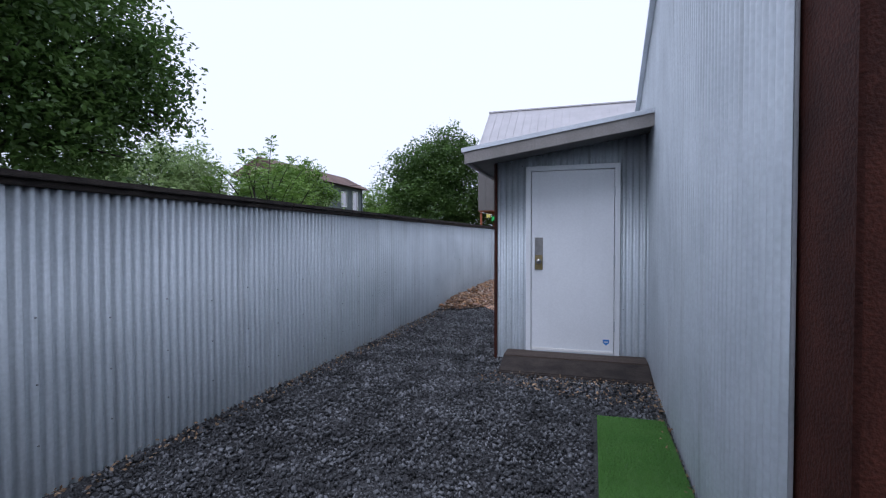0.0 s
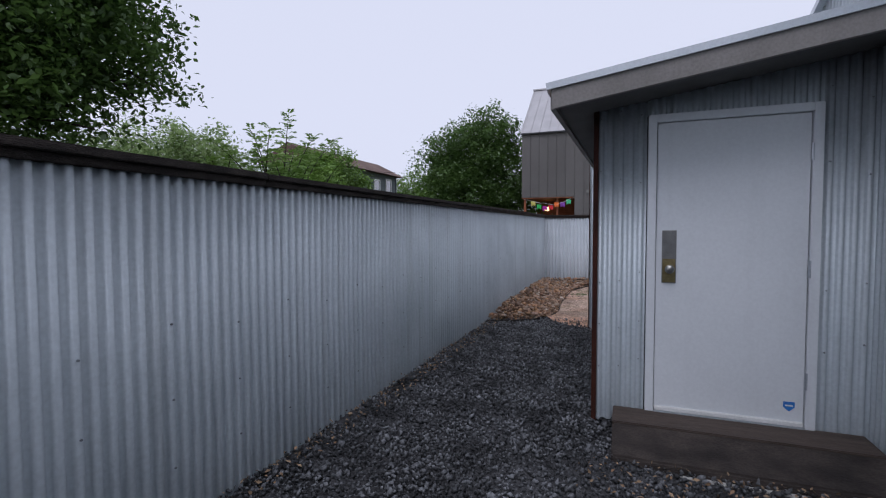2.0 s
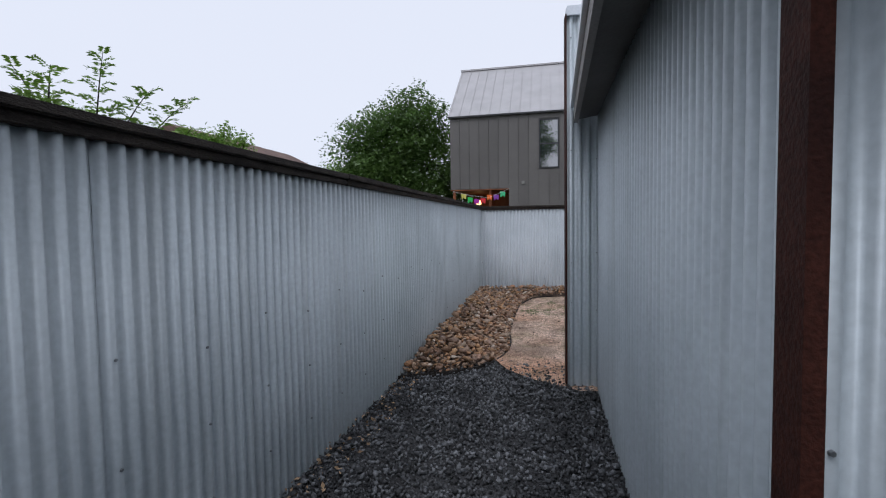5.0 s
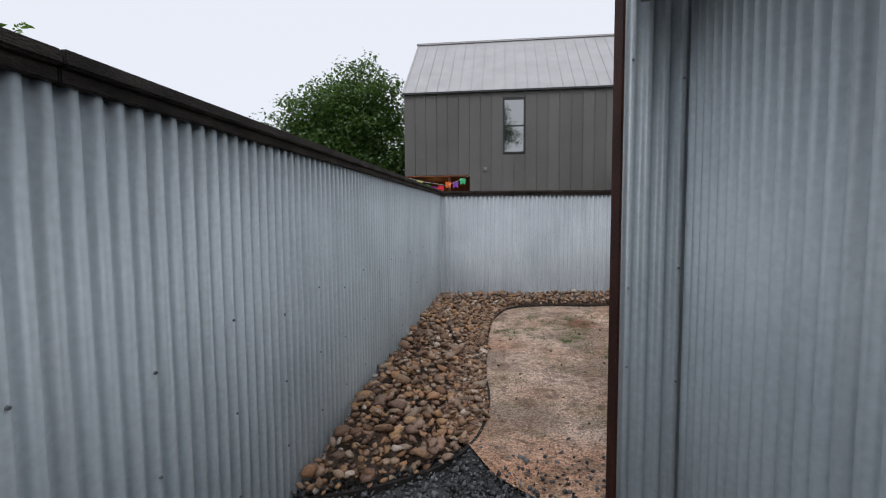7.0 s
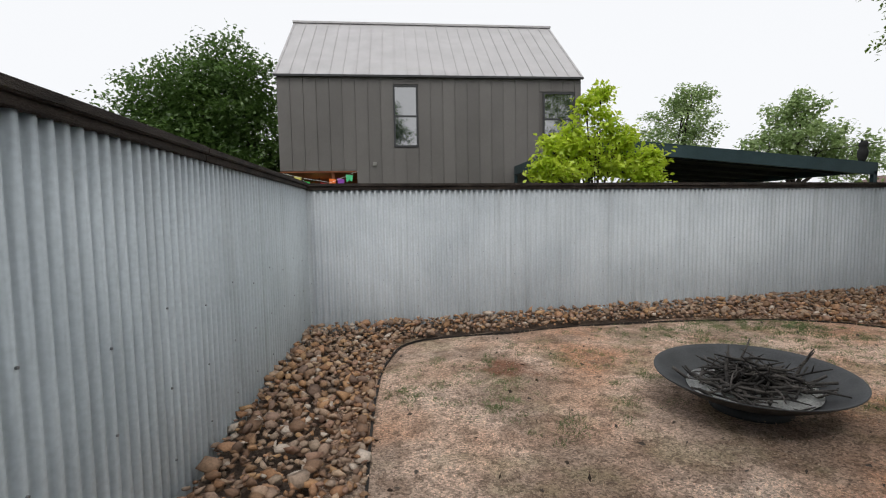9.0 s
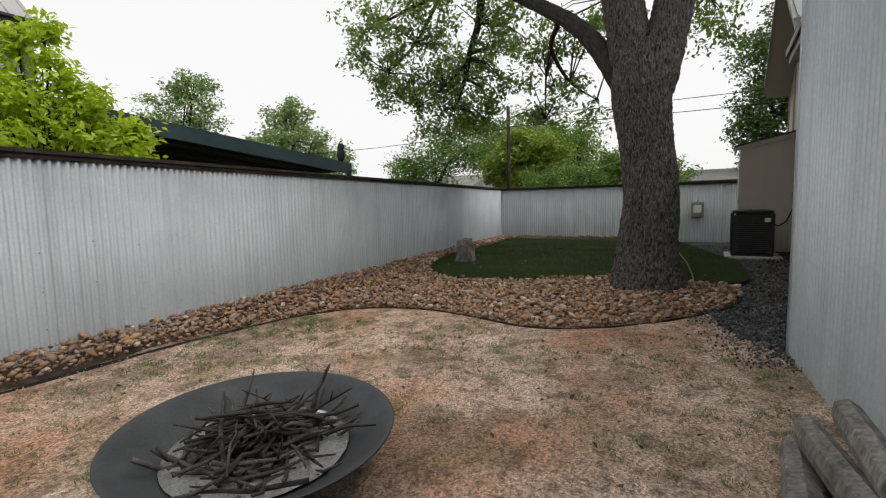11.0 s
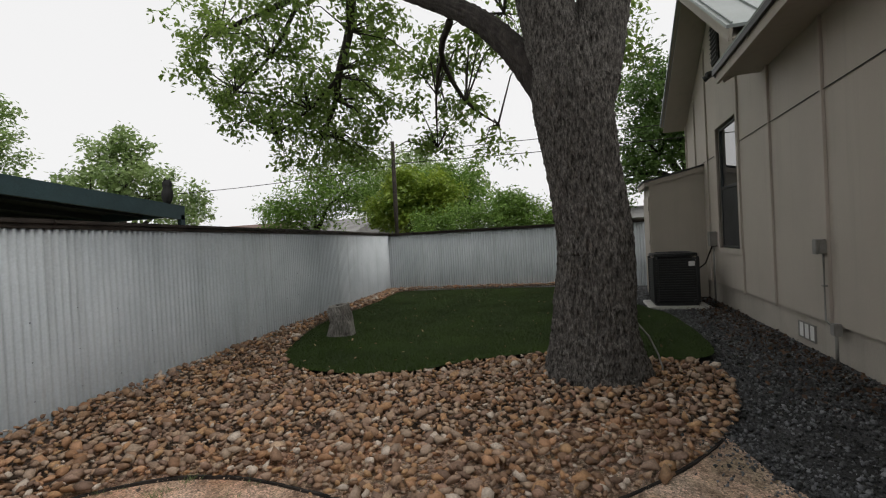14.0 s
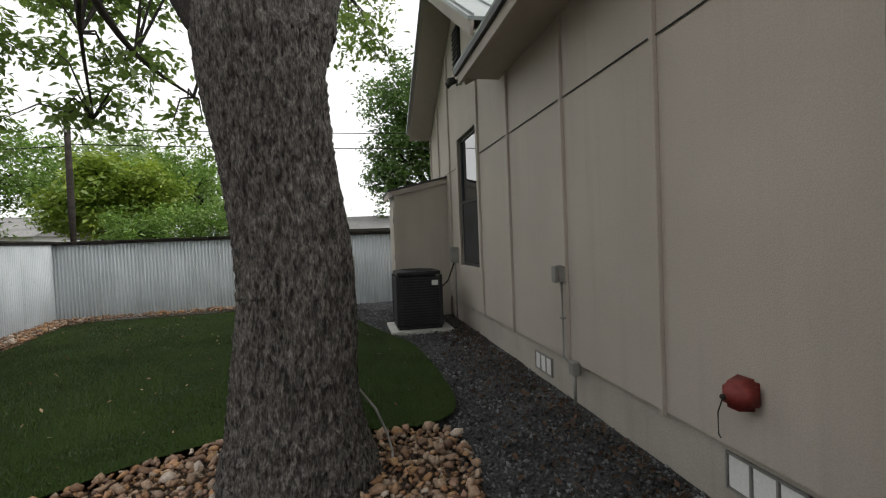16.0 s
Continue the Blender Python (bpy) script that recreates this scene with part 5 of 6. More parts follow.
tagged(part("crown", lv, LEAF["main"], pecan), kind="stuff")

cable = tube([(6.70, 10.38, 0.50), (6.66, 10.27, 0.36), (6.63, 10.20, 0.20), (6.58, 10.17, 0.08), (6.50, 10.18, 0.05)], [.009] * 5, 6)
tagged(part("hose_end", cable, UTILITY, None, smooth=True), "thin grey hose leaning on the tree trunk", "hose")

# ---- trees round about ----
tree("large dark leafy tree hanging over the fence", (-9.0, 4.3, 0), 7.0, 0.3, ((0, 0, 5.2, 2.2), (1.0, 1.5, 4.4, 1.5), (1.4, 2.3, 3.9, 1.0), (0.6, -1.6, 4.2, 1.9), (0.9, 0.4, 3.3, 1.5), (0.5, 1.6, 6.3, 1.6), (-0.5, -0.6, 7.0, 1.9), (1.3, -0.4, 6.2, 1.3), (1.2, 1.4, 2.9, 0.9)), LEAF["dark"], 0.105, 105000, 21)


def feather_tree(label, base, shoots, leaf, seed):
    """A thin multi-stemmed tree; each shoot carries pinnate leaves. shoots are (x, y, z, lean x, lean y, length)."""
    rng = np.random.default_rng(seed)
    t = thing("tree", pose(*base), label, "tree")
    part("trunk", tube([(0, 0, -0.1), (0.03, 0.02, 0.8), (0.0, 0.05, 1.5)], [0.09, 0.07, 0.06], 8), DARKBARK, t, smooth=True)
    quads = []
    for x, y, z, lx, ly, ln in shoots:
        a, d = Vector((x, y, z)), Vector((lx, ly, 1)).normalized()
        pts = [a + d * ln * u + Vector((lx, ly, -0.5)) * 0.25 * ln * u * u for u in np.linspace(0, 1, 6)]
        part("stem", tube([Vector((0, 0.05, 1.4)), a * 0.6 + Vector((0, 0, 0.5))] + pts, [0.03, 0.024] + [0.016 * (1 - 0.15 * k) for k in range(6)], 5), DARKBARK, t)
        for k in range(int(ln * 17)):
            u = k / (ln * 17)
            p = pts[min(int(u * 5), 4)].lerp(pts[min(int(u * 5), 4) + 1], u * 5 % 1)
            h = k * 2.4 + rng.uniform(-.3, .3)
            g = (Vector((math.cos(h), math.sin(h), 0.55 + 0.5 * u))).normalized()
            reach = (0.42 - 0.2 * u) * rng.uniform(.75, 1.15)
            side = g.cross(Vector((0, 0, 1))).normalized()
            for m in range(7):
                q = p + g * reach * (0.2 + 0.8 * m / 6) + Vector((0, 0, -0.35 * reach * (m / 6) ** 2))
                for sgn in (-1, 1):
                    e = (side * sgn + g * 0.45 + Vector((0, 0, -0.25 + rng.normal(0, .15)))).normalized()
                    w = e.cross(side.cross(g) + Vector(rng.normal(0, .3, 3))).normalized()
                    s2 = 0.085 * rng.uniform(.8, 1.2)
                    quads.append((q, q + e * s2 * .45 + w * s2 * .2, q + e * s2, q + e * s2 * .45 - w * s2 * .2))
    v = np.array(quads).reshape(-1, 3)
    f = np.arange(len(v)).reshape(-1, 4)
    tagged(part("crown", (v, f), leaf, t), kind="stuff")
    return t


frng = np.random.default_rng(22)
SHOOTS = [(frng.uniform(-.5, 1.0), frng.uniform(-1.3, 1.2), frng.uniform(1.6, 2.6), frng.uniform(-.5, .5), frng.uniform(-.5, .5), frng.uniform(.6, 1.0)) for _ in range(48)]
SHOOTS += [(0.3, -0.6, 2.5, 0.1, -0.5, 1.15), (0.3, -0.1, 2.6, 0.0, 0.1, 1.6), (0.5, 0.5, 2.6, 0.1, 0.6, 1.3), (0.1, -0.9, 2.4, -0.1, -0.8, 1.0), (0.4, 0.2, 2.7, 0.2, 0.3, 1.0)]
feather_tree("feathery light green tree with upright shoots behind the fence", (-7.9, 10.5, 0), SHOOTS, LEAF["mid"], 22)
tree("full green tree before the old house", (-13.0, 20.5, 0), 5.5, 0.15, ((0, 0, 4.2, 0.9), (0.4, 1.1, 3.6, 0.6), (-0.7, -0.6, 4.3, 0.8), (0.2, -1.2, 3.4, 0.8)), LEAF["mid"], 0.13, 6500, 38)
tree("pale green tree in the distance", (-15, 13.5, 0), 5.5, 0.15, ((0, 0, 3.4, 1.6), (0.8, 1.0, 3.8, 1.2), (-0.9, -1.0, 3.4, 1.4), (0.3, 2.1, 3.1, 1.1)), LEAF["pale"], 0.13, 20000, 23)
tree("round dense green tree beside the metal house", (-9.0, 27.5, 0), 8.0, 0.3, ((0, 0, 5.2, 2.3), (1.6, 0, 6.4, 1.6), (-0.9, 0, 4.4, 1.6), (2.3, 0, 4.4, 1.8), (0.4, -0.5, 3.0, 2.0), (2.6, 0.4, 2.4, 1.7), (-1.4, 0, 2.6, 1.5)), LEAF["dark"], 0.17, 48000, 24)
tree("green shrub tree behind the far fence", (-12.6, 27, 0), 5.0, 0.15, ((0, 0, 2.3, 0.8), (1.2, 0, 2.4, 1.0), (-1.0, 0, 2.2, 0.7)), LEAF["mid"], 0.17, 3500, 25)
tree("green tree behind the old house", (-17.0, 38, 0), 6.5, 0.2, ((0, 0, 4.6, 1.6), (2.0, 0, 5.2, 1.2), (-1.8, 0, 4.2, 1.4), (-3.2, 0, 3.4, 1.4), (1.5, 0, 3.6, 1.4)), LEAF["mid"], 0.2, 7000, 26)
tree("young lime green tree above the fence", (2.35, 17.7, 0), 3.6, 0.05, ((0, 0, 2.45, 0.5), (-0.7, 0, 2.15, 0.4), (0.7, 0, 2.2, 0.42), (0.05, 0, 3.05, 0.28), (0.15, 0.1, 3.65, 0.12), (-0.2, 0, 3.4, 0.12), (1.25, 0, 2.35, 0.16), (-1.1, 0, 2.3, 0.18), (-0.45, 0.1, 2.8, 0.24), (0.5, 0, 2.75, 0.25), (-0.9, 0.1, 2.65, 0.16), (1.05, 0, 1.95, 0.32)), LEAF["lime"], 0.115, 2600, 27)
tree("airy pale green tree beyond the carport", (12.2, 30.5, 0), 7.5, 0.2, ((0, 0, 5.6, 1.3), (-1.4, 0, 4.0, 1.4), (0.6, 0, 4.4, 1.2), (0.5, 0, 6.6, 0.8)), LEAF["pale"], 0.17, 4200, 28)
tree("green tree beyond the carport roof", (14.0, 26.0, 0), 6.0, 0.15, ((0, 0, 4.3, 1.1), (-1.0, 0, 3.6, 1.0), (1.2, 0, 3.8, 1.0), (2.6, 0, 3.2, 1.0), (0.3, 0, 5.2, 0.6)), LEAF["pale"], 0.17, 5600, 29)
tree("green tree beyond the back corner", (22.0, 23.5, 0), 6.0, 0.2, ((0, 0, 3.6, 1.8), (0, -2.0, 4.2, 1.6), (0, 1.6, 2.8, 1.3)), LEAF["mid"], 0.16, 9000, 30)
tree("yellowing green tree behind the back fence", (19.5, 17.5, 0), 4.6, 0.12, ((0, 0, 2.9, 1.1), (0, -1.0, 3.3, 1.0), (0.2, 1.1, 2.6, 0.8), (0, 0.3, 3.8, 0.7)), LEAF["gold"], 0.16, 12000, 31)
tree("dark bushy vine behind the back fence", (17.2, 13.6, 0), 3.2, 0.08, ((0, 0, 1.9, 0.9), (0, -1.2, 1.9, 0.8), (0.1, 1.2, 2.0, 0.8), (0, -0.5, 2.5, 0.6), (-0.4, 2.2, 1.9, 0.7), (0, -2.2, 1.9, 0.7)), LEAF["mid"], 0.10, 15000, 32, name="bush")
tree("tall pale tree in the distance", (27.0, 20.0, 0), 8.0, 0.25, ((0, 0, 4.6, 2.0), (0, -2.2, 4.0, 1.8), (0, 2.0, 4.2, 1.8)), LEAF["pale"], 0.24, 10000, 33)
tree("green tree behind the back fence", (24.0, 16.2, 0), 7.0, 0.25, ((0, 0.4, 3.8, 1.7), (0, -2.0, 2.2, 1.3), (0, 2.0, 3.6, 1.7)), LEAF["mid"], 0.17, 8500, 34)
tree("broad dark oak beyond the taupe house", (20.5, 7.2, 0), 8.5, 0.3, ((0, 0, 5.2, 1.9), (0, 1.2, 4.4, 1.3), (0.4, -1.6, 5.2, 1.9), (0, 0.8, 6.4, 1.5), (-0.6, 1.9, 3.5, 0.8)), LEAF["dark"], 0.15, 20000, 35)
tree("tall tree south of the yard seen in the windows", (-3.2, -10, 0), 12.0, 0.3, ((0, 0, 8.0, 2.2), (1.0, 0, 10.0, 1.9), (-1.5, 0, 9.6, 1.8), (0.4, 0, 12.0, 1.5)), LEAF["dark"], 0.28, 7000, 37)
tree("large pale tree behind the west fence", (-14.5, 20.0, 0), 6.0, 0.2, ((0, 0, 3.6, 1.5), (1.4, 1, 3.0, 1.2)), LEAF["pale"], 0.17, 3500, 36)

# ---- far houses, pole and wires ----


def far_house(name, label, x0, y0, x1, y1, eave, ridge, wall_mat, roof_mat, along="x"):
    h = thing(name, pose((x0 + x1) / 2, (y0 + y1) / 2, 0), label, "house")
    w, d = (x1 - x0) / 2, (y1 - y0) / 2
    part("wall", box(-w, -d, -0.12, w, d, eave), wall_mat, h)
    b = bmesh.new()
    if along == "x":
        a, c = [(-w - .3, -d - .5, eave - .1), (-w - .3, d + .5, eave - .1), (-w - .3, 0, ridge)], [(w + .3, -d - .5, eave - .1), (w + .3, d + .5, eave - .1), (w + .3, 0, ridge)]
    else:
        a, c = [(-w - .5, -d - .3, eave - .1), (w + .5, -d - .3, eave - .1), (0, -d - .3, ridge)], [(-w - .5, d + .3, eave - .1), (w + .5, d + .3, eave - .1), (0, d + .3, ridge)]
    av, cv = [b.verts.new(p) for p in a], [b.verts.new(p) for p in c]
    b.faces.new(av)
    b.faces.new(cv[::-1])
    for i in range(3):
        b.faces.new((av[i], cv[i], cv[(i + 1) % 3], av[(i + 1) % 3]))
    part("roof", b, roof_mat, h)
    return h


BROWNROOF = material("brown_shingles", (0.10, 0.065, 0.055), (0.17, 0.11, 0.09), 0.9, 0, 1.2, 14, 0.25, 0.3)
GREYROOF = material("grey_shingles", (0.17, 0.165, 0.16), (0.25, 0.245, 0.24), 0.9, 0, 1.2, 14, 0.2, 0.3)
SLATE = material("grey_green_clapboard", (0.125, 0.15, 0.155), (0.165, 0.19, 0.195), 0.8, 0, 2, 30, 0.12, 0.2, stretch=(.2, .2, 6))
old = far_house("old_house", "grey-green clapboard house with rusty brown roof", -18.5, 22.4, -15.5, 31.6, 5.0, 5.9, SLATE, BROWNROOF, "y")
for wy, wz0, wz1 in ((1.5, 3.6, 4.45), (3.1, 3.0, 4.6)):
    w = part("window", box(1.505, wy + .05, wz0, 1.53, wy + .65, wz1), GLASS, old)
    for c in ((wy - .05, wz0 - .1, wy + .05, wz1 + .1), (wy + .65, wz0 - .1, wy + .75, wz1 + .1), (wy + .05, wz1, wy + .65, wz1 + .1), (wy + .05, wz0 - .1, wy + .65, wz0)):
        part("window_frame", box(1.504, c[0], c[1], 1.56, c[2], c[3]), WHITE, w)
part("corner_board", box(1.45, 4.5, -0.1, 1.55, 4.61, 4.9), SLATE, old)
h1 = far_house("brown_roof_house", "low house with brown roof and white gable trim", 33.0, 34.6, 42, 43.5, 2.6, 3.9, WHITE, BROWNROOF, "y")
far_house("grey_roof_house", "low house with grey shingled roof", 32.5, 27.0, 40, 33.0, 2.5, 3.7, WHITE, GREYROOF, "y")
far_house("white_gable_house", "small white house behind the trees", 30, 20.5, 36, 23.5, 2.2, 3.2, WHITE, GREYROOF, "x")
far_house("low_grey_shed", "low grey shed behind the back fence", 18.5, 8.4, 22.5, 12.0, 1.95, 2.35, UTILITY, GREYROOF, "y")
pole = thing("utility_pole", pose(15.65, 16.56, 0), "weathered wooden utility pole with wires", "pole")
part("shaft", tube([(0, 0, -.12), (0, 0, 2.4), (0.01, 0, 4.65)], [.075, .07, .06], 12), OLDWOOD, pole, smooth=True)
part("bracket", box(-.12, -.03, 4.2, .12, .03, 4.26), UTILITY, pole)
part("insulator", revolve([(.02, 4.26), (.035, 4.3), (.02, 4.36)], 10), WHITE, pole)
for label, a, b2, sag in (("thin sagging overhead wire", (15.65, 16.56, 4.3), (15.3, -14, 5.4), .5), ("thin sagging overhead wire", (15.65, 16.56, 3.95), (15.3, -14, 4.9), .5), ("thin sagging overhead wire", (15.65, 16.56, 3.9), (12.5, 42, 5.2), .9), ("thin sagging overhead wire", (-14.5, 29.5, 5.0), (-42, 20, 6.2), .4)):
    pts = [Vector(a).lerp(Vector(b2), k / 14) - Vector((0, 0, sag * 4 * (k / 14) * (1 - k / 14))) for k in range(15)]
    tagged(part("overhead_wire", tube(pts, [.011] * 15, 5), BLACKEDGE), label, "wire", "overhead wires")

# ---- stones, gravel and weeds ----
rng = np.random.default_rng(17)
shapes = stone_shapes(1, 18, rng, 0.52, 0.95)
sites = scatter(BED, 0.058, rng, LAWN)
keep = np.hypot(sites[:, 0] - 6.55, sites[:, 1] - 10.75) > 0.50
sites = sites[keep]
sites = sites[(sites[:, 0] > -2.56) & (sites[:, 0] < 14.7)]
size = rng.gamma(7, 0.0043, len(sites)).clip(0.017, 0.062)
z = 0.012 + size * 0.25 + rng.uniform(0, 0.035, len(sites)) + mound(sites[:, 0], sites[:, 1])
near = (sites[:, 0] < -1.6) & (sites[:, 1] < 11.35) & (size > 0.027)
pick = np.where(near)[0][:300]
rest = np.setdiff1d(np.arange(len(sites)), pick)
stone_parent = bpy.data.objects["stone_bed"]
heads = []
for v, f in shapes:
    me = bpy.data.meshes.new("stone")
    me.from_pydata(v.tolist(), [], f.tolist())
    me.polygons.foreach_set("use_smooth", np.ones(len(me.polygons), dtype=bool))
    me.materials.append(ROCK)
    heads.append(me)
for k in pick:
    s = new("stone", heads[int(rng.integers(0, len(heads)))])
    s.parent = stone_parent
    s.matrix_basis = pose(sites[k, 0], sites[k, 1], z[k], rng.normal(0, 18), rng.normal(0, 18), rng.uniform(0, 360)) @ Matrix.Diagonal((size[k], size[k], size[k], 1))
low = stone_shapes(1, 18, rng, 0.52, 0.95)
close = (sites[rest, 1] < 12.2) & (sites[rest, 0] < 6.2)
for sel, sh in ((rest[close], shapes), (rest[~close], low)):
    pl = np.column_stack([sites[sel], z[sel]])
    tagged(part("stones", pile(pl, size[sel], sh, rng), ROCK, stone_parent, "tan and rust river stones", True), kind="stuff")
small = scatter(BED, 0.06, rng, LAWN)
small = small[(np.hypot(small[:, 0] - 6.55, small[:, 1] - 10.75) > 0.5) & (small[:, 0] > -2.56) & (small[:, 0] < 14.7)]
tagged(part("small_stones", pile(np.column_stack([small, rng.uniform(-.01, .02, len(small)) + mound(small[:, 0], small[:, 1])]), rng.uniform(.014, .03, len(small)), low[:6], rng), ROCK, stone_parent, "", True), kind="stuff")

chips = stone_shapes(1, 6, rng, 0.7, 0.5)
ico = []
for i in range(8):
    b = bmesh.new()
    bmesh.ops.create_icosphere(b, subdivisions=1, radius=1)
    for v in b.verts:
        v.co = v.co * (1 + 0.45 * rng.normal(0, .5))
        v.co.z *= 0.75
    bmesh.ops.convex_hull(b, input=b.verts)
    ico.append((np.array([v.co[:] for v in b.verts]), np.array([[v.index for v in f.verts] for f in b.faces])))
    b.free()
ico = [(v, f) for v, f in ico if f.shape[1] == 3]
octa_v = np.array([(1, 0, 0), (-1, 0, 0), (0, 1, 0), (0, -1, 0), (0, 0, .7), (0, 0, -.7)], float)
octa_f = np.array([(0, 2, 4), (2, 1, 4), (1, 3, 4), (3, 0, 4), (2, 0, 5), (1, 2, 5), (3, 1, 5), (0, 3, 5)])
octas = []
for i in range(8):
    octas.append((octa_v * rng.uniform(.6, 1.2, (6, 1)) + rng.normal(0, .12, (6, 3)), octa_f))
gs = scatter(GRAVEL_AREA, 0.0265, rng)
gs = gs[(gs[:, 1] > 1.2) & ~((gs[:, 0] > -0.83) & (gs[:, 1] > 5.66))]
gs = gs[~((gs[:, 0] > .2) & (gs[:, 1] < 3.96))]
tagged(part("gravel", pile(np.column_stack([gs, rng.uniform(-.032, -.008, len(gs))]), rng.gamma(8, .0018, len(gs)).clip(.007, .028), octas, rng, 0.8), GRAVEL, bpy.data.objects["gravel_path"], "dark grey crushed stone"), kind="stuff")
ss = scatter(SIDE_AREA, 0.034, rng, LAWN)
ss = ss[ss[:, 1] > 8.49]
tagged(part("gravel", pile(np.column_stack([ss, rng.uniform(-.02, .0, len(ss))]), rng.gamma(8, .0018, len(ss)).clip(.007, .026), octas, rng, 0.8), GRAVEL, bpy.data.objects["side_gravel"], "dark grey crushed stone"), kind="stuff")
strewn = scatter([(-1.95, 8.6), (-0.9, 8.5), (-0.85, 9.5), (-1.75, 10.0)], 0.03, rng)
strewn = strewn[rng.uniform(0, 1, len(strewn)) < np.clip(1.0 - (strewn[:, 1] - 8.75) / 0.9, 0, 1) ** 1.6]
south = scatter([(3.6, 9.1), (4.6, 9.5), (5.5, 9.9), (5.3, 10.6), (4.6, 10.6), (3.4, 9.9)], 0.03, rng)
south = south[rng.uniform(0, 1, len(south)) < np.clip(1.0 - (south[:, 1] - 9.5 - 0.35 * (south[:, 0] - 4.0)) / 0.6, 0, 1) ** 1.5]
strewn = np.concatenate([strewn, south])
tagged(part("gravel", pile(np.column_stack([strewn, rng.uniform(-.012, .004, len(strewn))]), rng.gamma(8, .0016, len(strewn)).clip(.006, .024), octas, rng, 0.8), GRAVEL, bpy.data.objects["granite_yard"], "dark grey gravel strewn over the granite"), kind="stuff")
gg = scatter(GRANITE_AREA, 0.042, rng)
gg = gg[~inside(BED, gg)]
tagged(part("grit", pile(np.column_stack([gg, rng.uniform(-.016, .002, len(gg))]), rng.uniform(.003, .009, len(gg)), octas, rng, 0.8), GRIT, bpy.data.objects["granite_yard"]), kind="stuff")


def litter(name, sites, z, size, mat, parent, label):
    n = len(sites)
    c = np.column_stack([sites, np.full(n, z) + rng.uniform(0, .012, n)])
    v, f = leaves(c, 0.004, 1, size, rng, 0.0)
    tagged(part(name, (v, f), mat, parent, label), kind="stuff")


base = scatter([(-2.68, 1.5), (-2.45, 1.5), (-2.35, 9.0), (-2.62, 9.0)], 0.06, rng)
more = scatter([(-0.9, 4.6), (0.82, 4.2), (0.85, 5.5), (0.7, 5.0), (-0.9, 4.95)], 0.06, rng)
wallside = scatter([(0.6, 2), (0.76, 2), (0.86, 5.6), (0.72, 5.6)], 0.05, rng)
litter("leaf_litter", np.concatenate([base, more, wallside]), 0.0, 0.032, DRYLEAF, bpy.data.objects["gravel_path"], "dry fallen leaves")
lw = scatter(LAWN, 0.45, rng)
litter("leaf_litter", lw, 0.058, 0.045, DRYLEAF, bpy.data.objects["lawn"], "dry fallen leaves")
BROWNLEAF = material("brown_leaf_litter", (0.030, 0.018, 0.012), (0.11, 0.062, 0.038), 0.9, 0, 8, 60, 0.2, 0.2, pieces=0.5)
hw = scatter([(5.2, 8.55), (12.2, 8.55), (12.2, 9.3), (9.0, 9.35), (7.4, 9.5), (6.0, 9.4)], 0.055, rng)
hw = hw[rng.uniform(0, 1, len(hw)) < np.clip(1.1 - (hw[:, 1] - 8.55) / 0.8, 0.1, 1)]
litter("leaf_litter", hw, 0.012, 0.055, BROWNLEAF, bpy.data.objects["side_gravel"], "brown fallen leaves along the house")
gw = scatter(GRANITE_AREA, 0.3, rng)
litter("leaf_litter", gw[~inside(BED, gw)], 0.0, 0.04, STEPWOOD, bpy.data.objects["granite_yard"], "dark dry leaves")


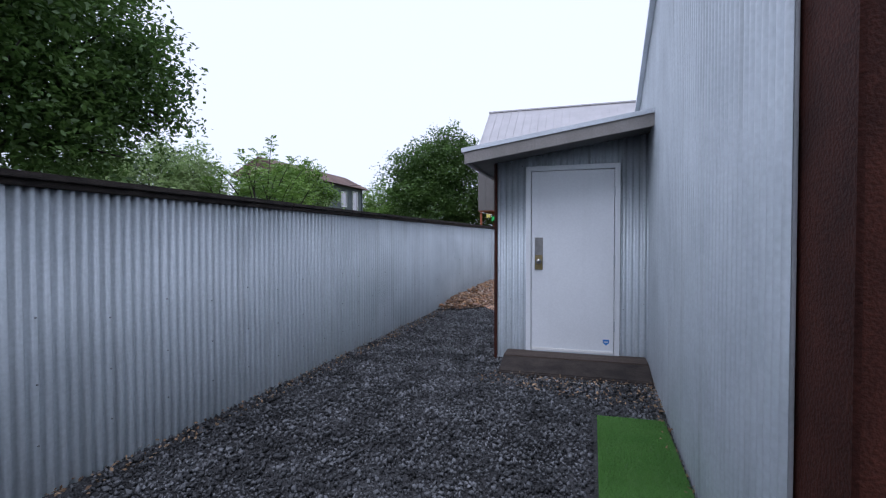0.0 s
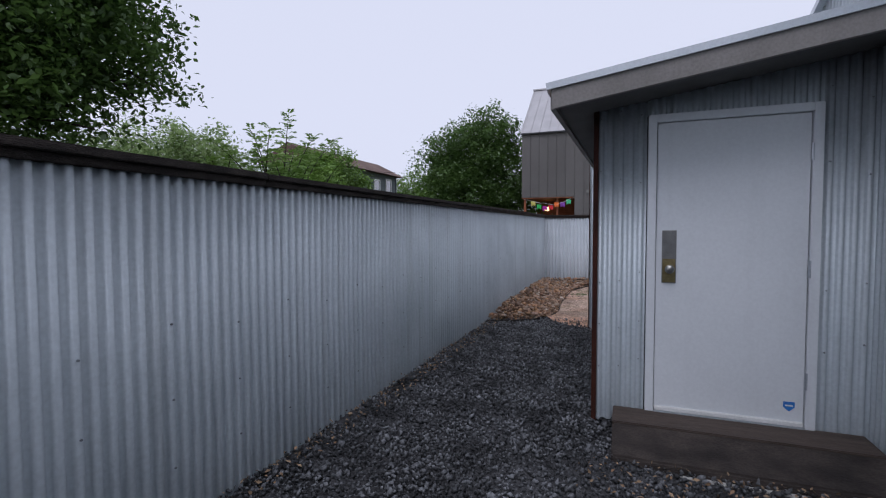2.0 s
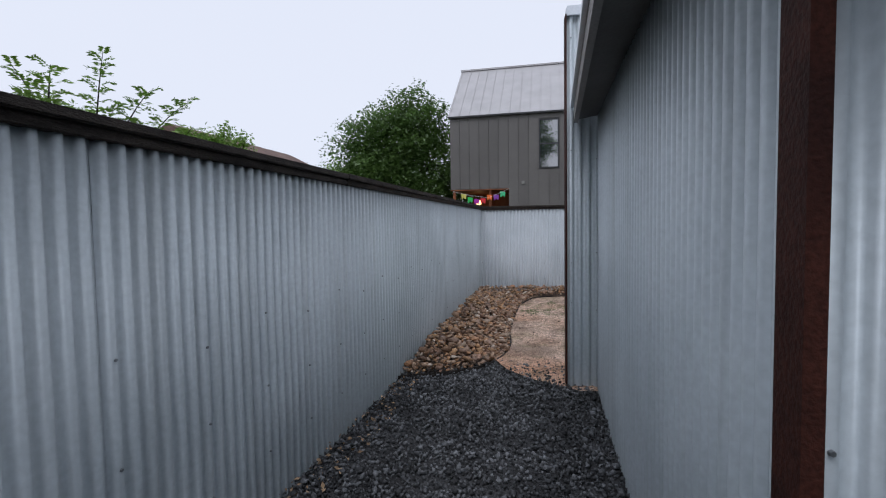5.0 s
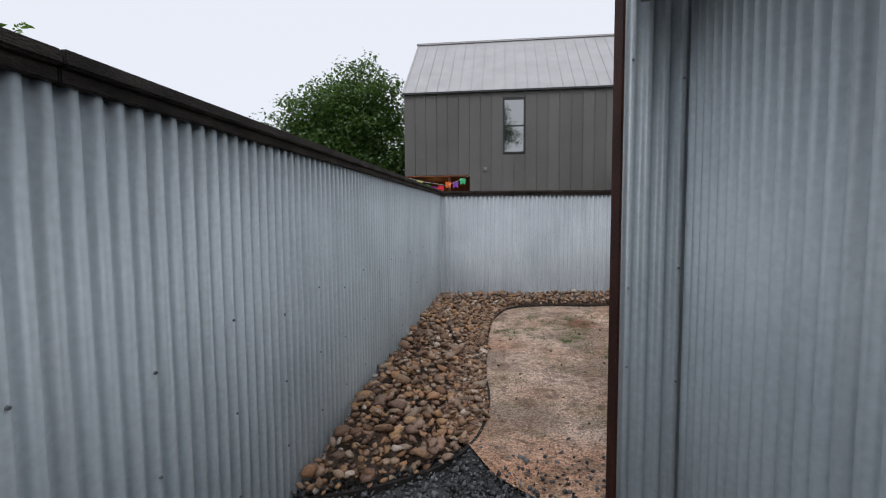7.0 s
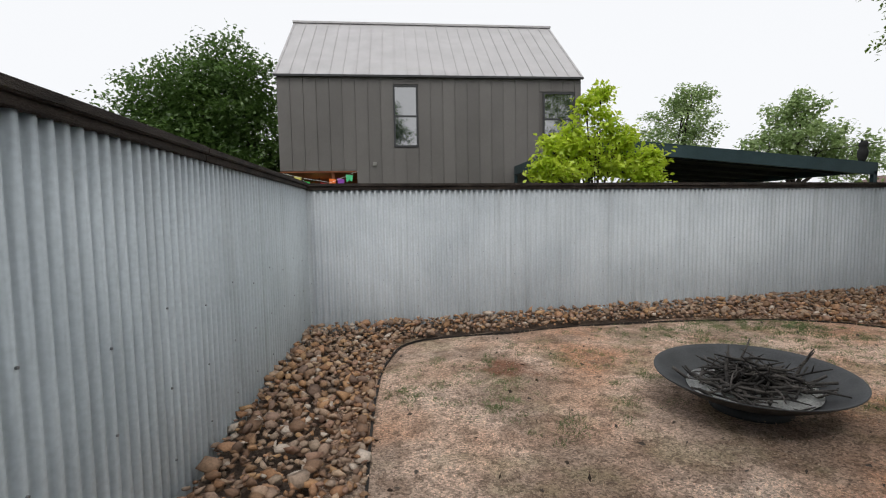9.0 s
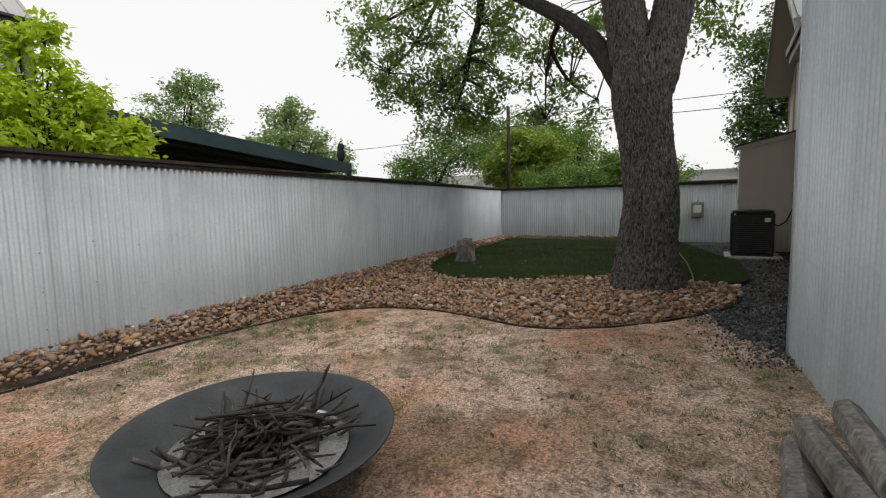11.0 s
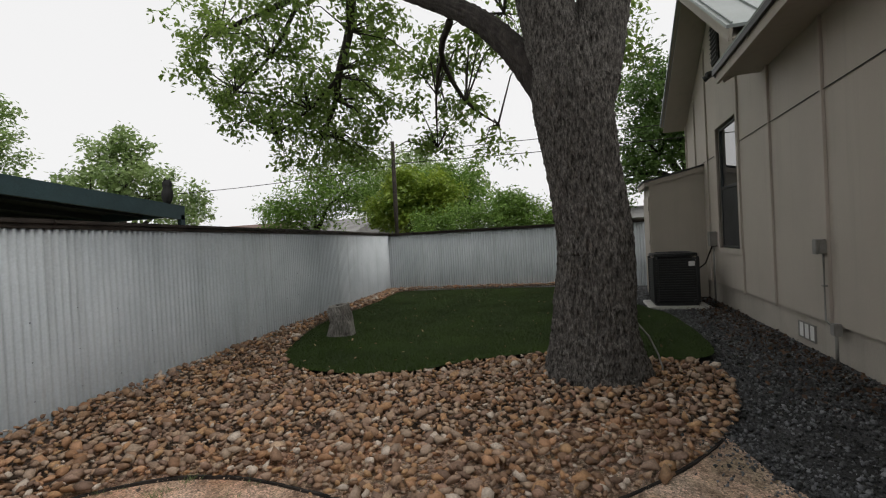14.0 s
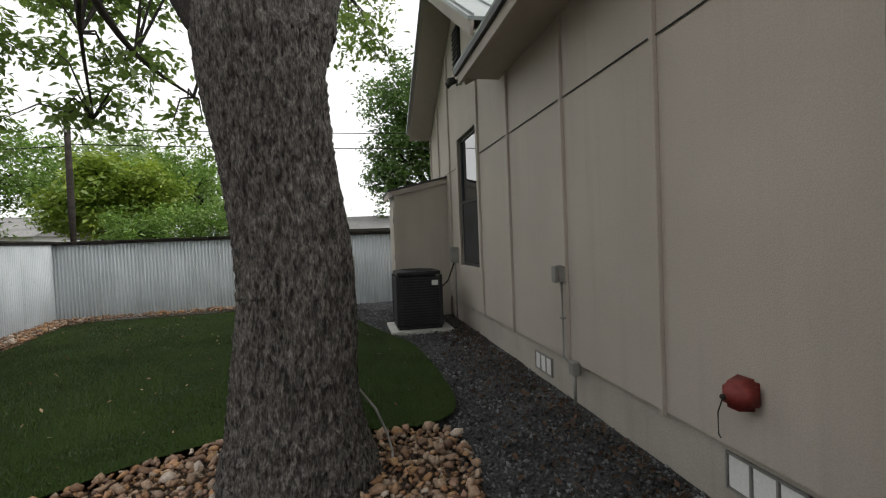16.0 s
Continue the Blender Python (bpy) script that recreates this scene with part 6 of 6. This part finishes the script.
def blades(sites, z, height, width, rng, lean=0.5):
    n = len(sites)
    c = np.column_stack([sites, np.full(n, z)])
    a = rng.uniform(0, 2 * math.pi, n)
    s = np.stack([np.cos(a), np.sin(a), np.zeros(n)], 1) * width
    h = height * rng.uniform(.5, 1.2, (n, 1))
    t = c + np.column_stack([rng.normal(0, lean, (n, 2)), np.ones(n)]) * h
    v = np.stack([c - s, c + s, t], 1).reshape(-1, 3)
    i = np.arange(n) * 3
    return v, np.stack([i, i + 1, i + 2], 1)


WEED = leaf_material("weed_blades", (0.055, 0.10, 0.028), (0.19, 0.25, 0.085), 0.3)
TURFLEAF = leaf_material("turf_blades", (0.017, 0.032, 0.005), (0.043, 0.068, 0.013), 0.2)
TURFLEAF2 = leaf_material("bright_turf_blades", (0.05, 0.14, 0.02), (0.13, 0.27, 0.06), 0.2)
tufts = []
for cx, cy, r, n in ((2.27, 13.9, .22, 420), (3.0, 13.7, .2, 380), (0.51, 12.37, .09, 120), (-0.91, 11.95, .07, 90), (-1.5, 12.2, .1, 110), (-0.71, 12.9, .1, 80), (3.0, 13.2, .5, 900), (2.0, 13.5, .45, 700), (3.5, 12.4, .4, 600), (2.7, 12.0, .45, 500), (1.2, 13.7, .4, 500), (3.2, 11.2, .35, 300), (-0.9, 12.3, .25, 260), (-0.5, 11.6, .2, 160), (0.3, 12.9, .3, 260), (-0.2, 13.2, .2, 140), (2.2, 10.2, .3, 220), (1.5, 12.7, .3, 240), (-1.2, 12.9, .2, 150), (2.5, 9.6, .2, 260), (3.4, 9.7, .25, 240), (0.1, 11.9, .15, 130), (3.2, 10.3, .3, 160), (2.0, 11.4, .3, 160), (3.9, 10.1, .2, 120)):
    k = max(3, n // 9)
    cs = np.column_stack([rng.normal(cx, r, k), rng.normal(cy, r, k)])
    tufts.append(np.repeat(cs, 26, 0) + rng.normal(0, .03, (k * 26, 2)))
tufts = np.concatenate(tufts)
tufts = tufts[~inside(BED, tufts)]
tagged(part("weeds", blades(tufts, -.01, .030, .0022, rng, .9), WEED), "sparse green weeds in the granite", "weeds", kind="stuff")
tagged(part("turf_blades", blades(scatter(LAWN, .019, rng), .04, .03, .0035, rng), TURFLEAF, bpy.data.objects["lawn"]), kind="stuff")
tagged(part("turf_blades", blades(scatter([(0.205, 1.6), (0.685, 1.6), (0.72, 3.97), (0.245, 3.95)], .008, rng), .01, .02, .0018, rng), TURFLEAF2, bpy.data.objects["turf_strip"]), kind="stuff")
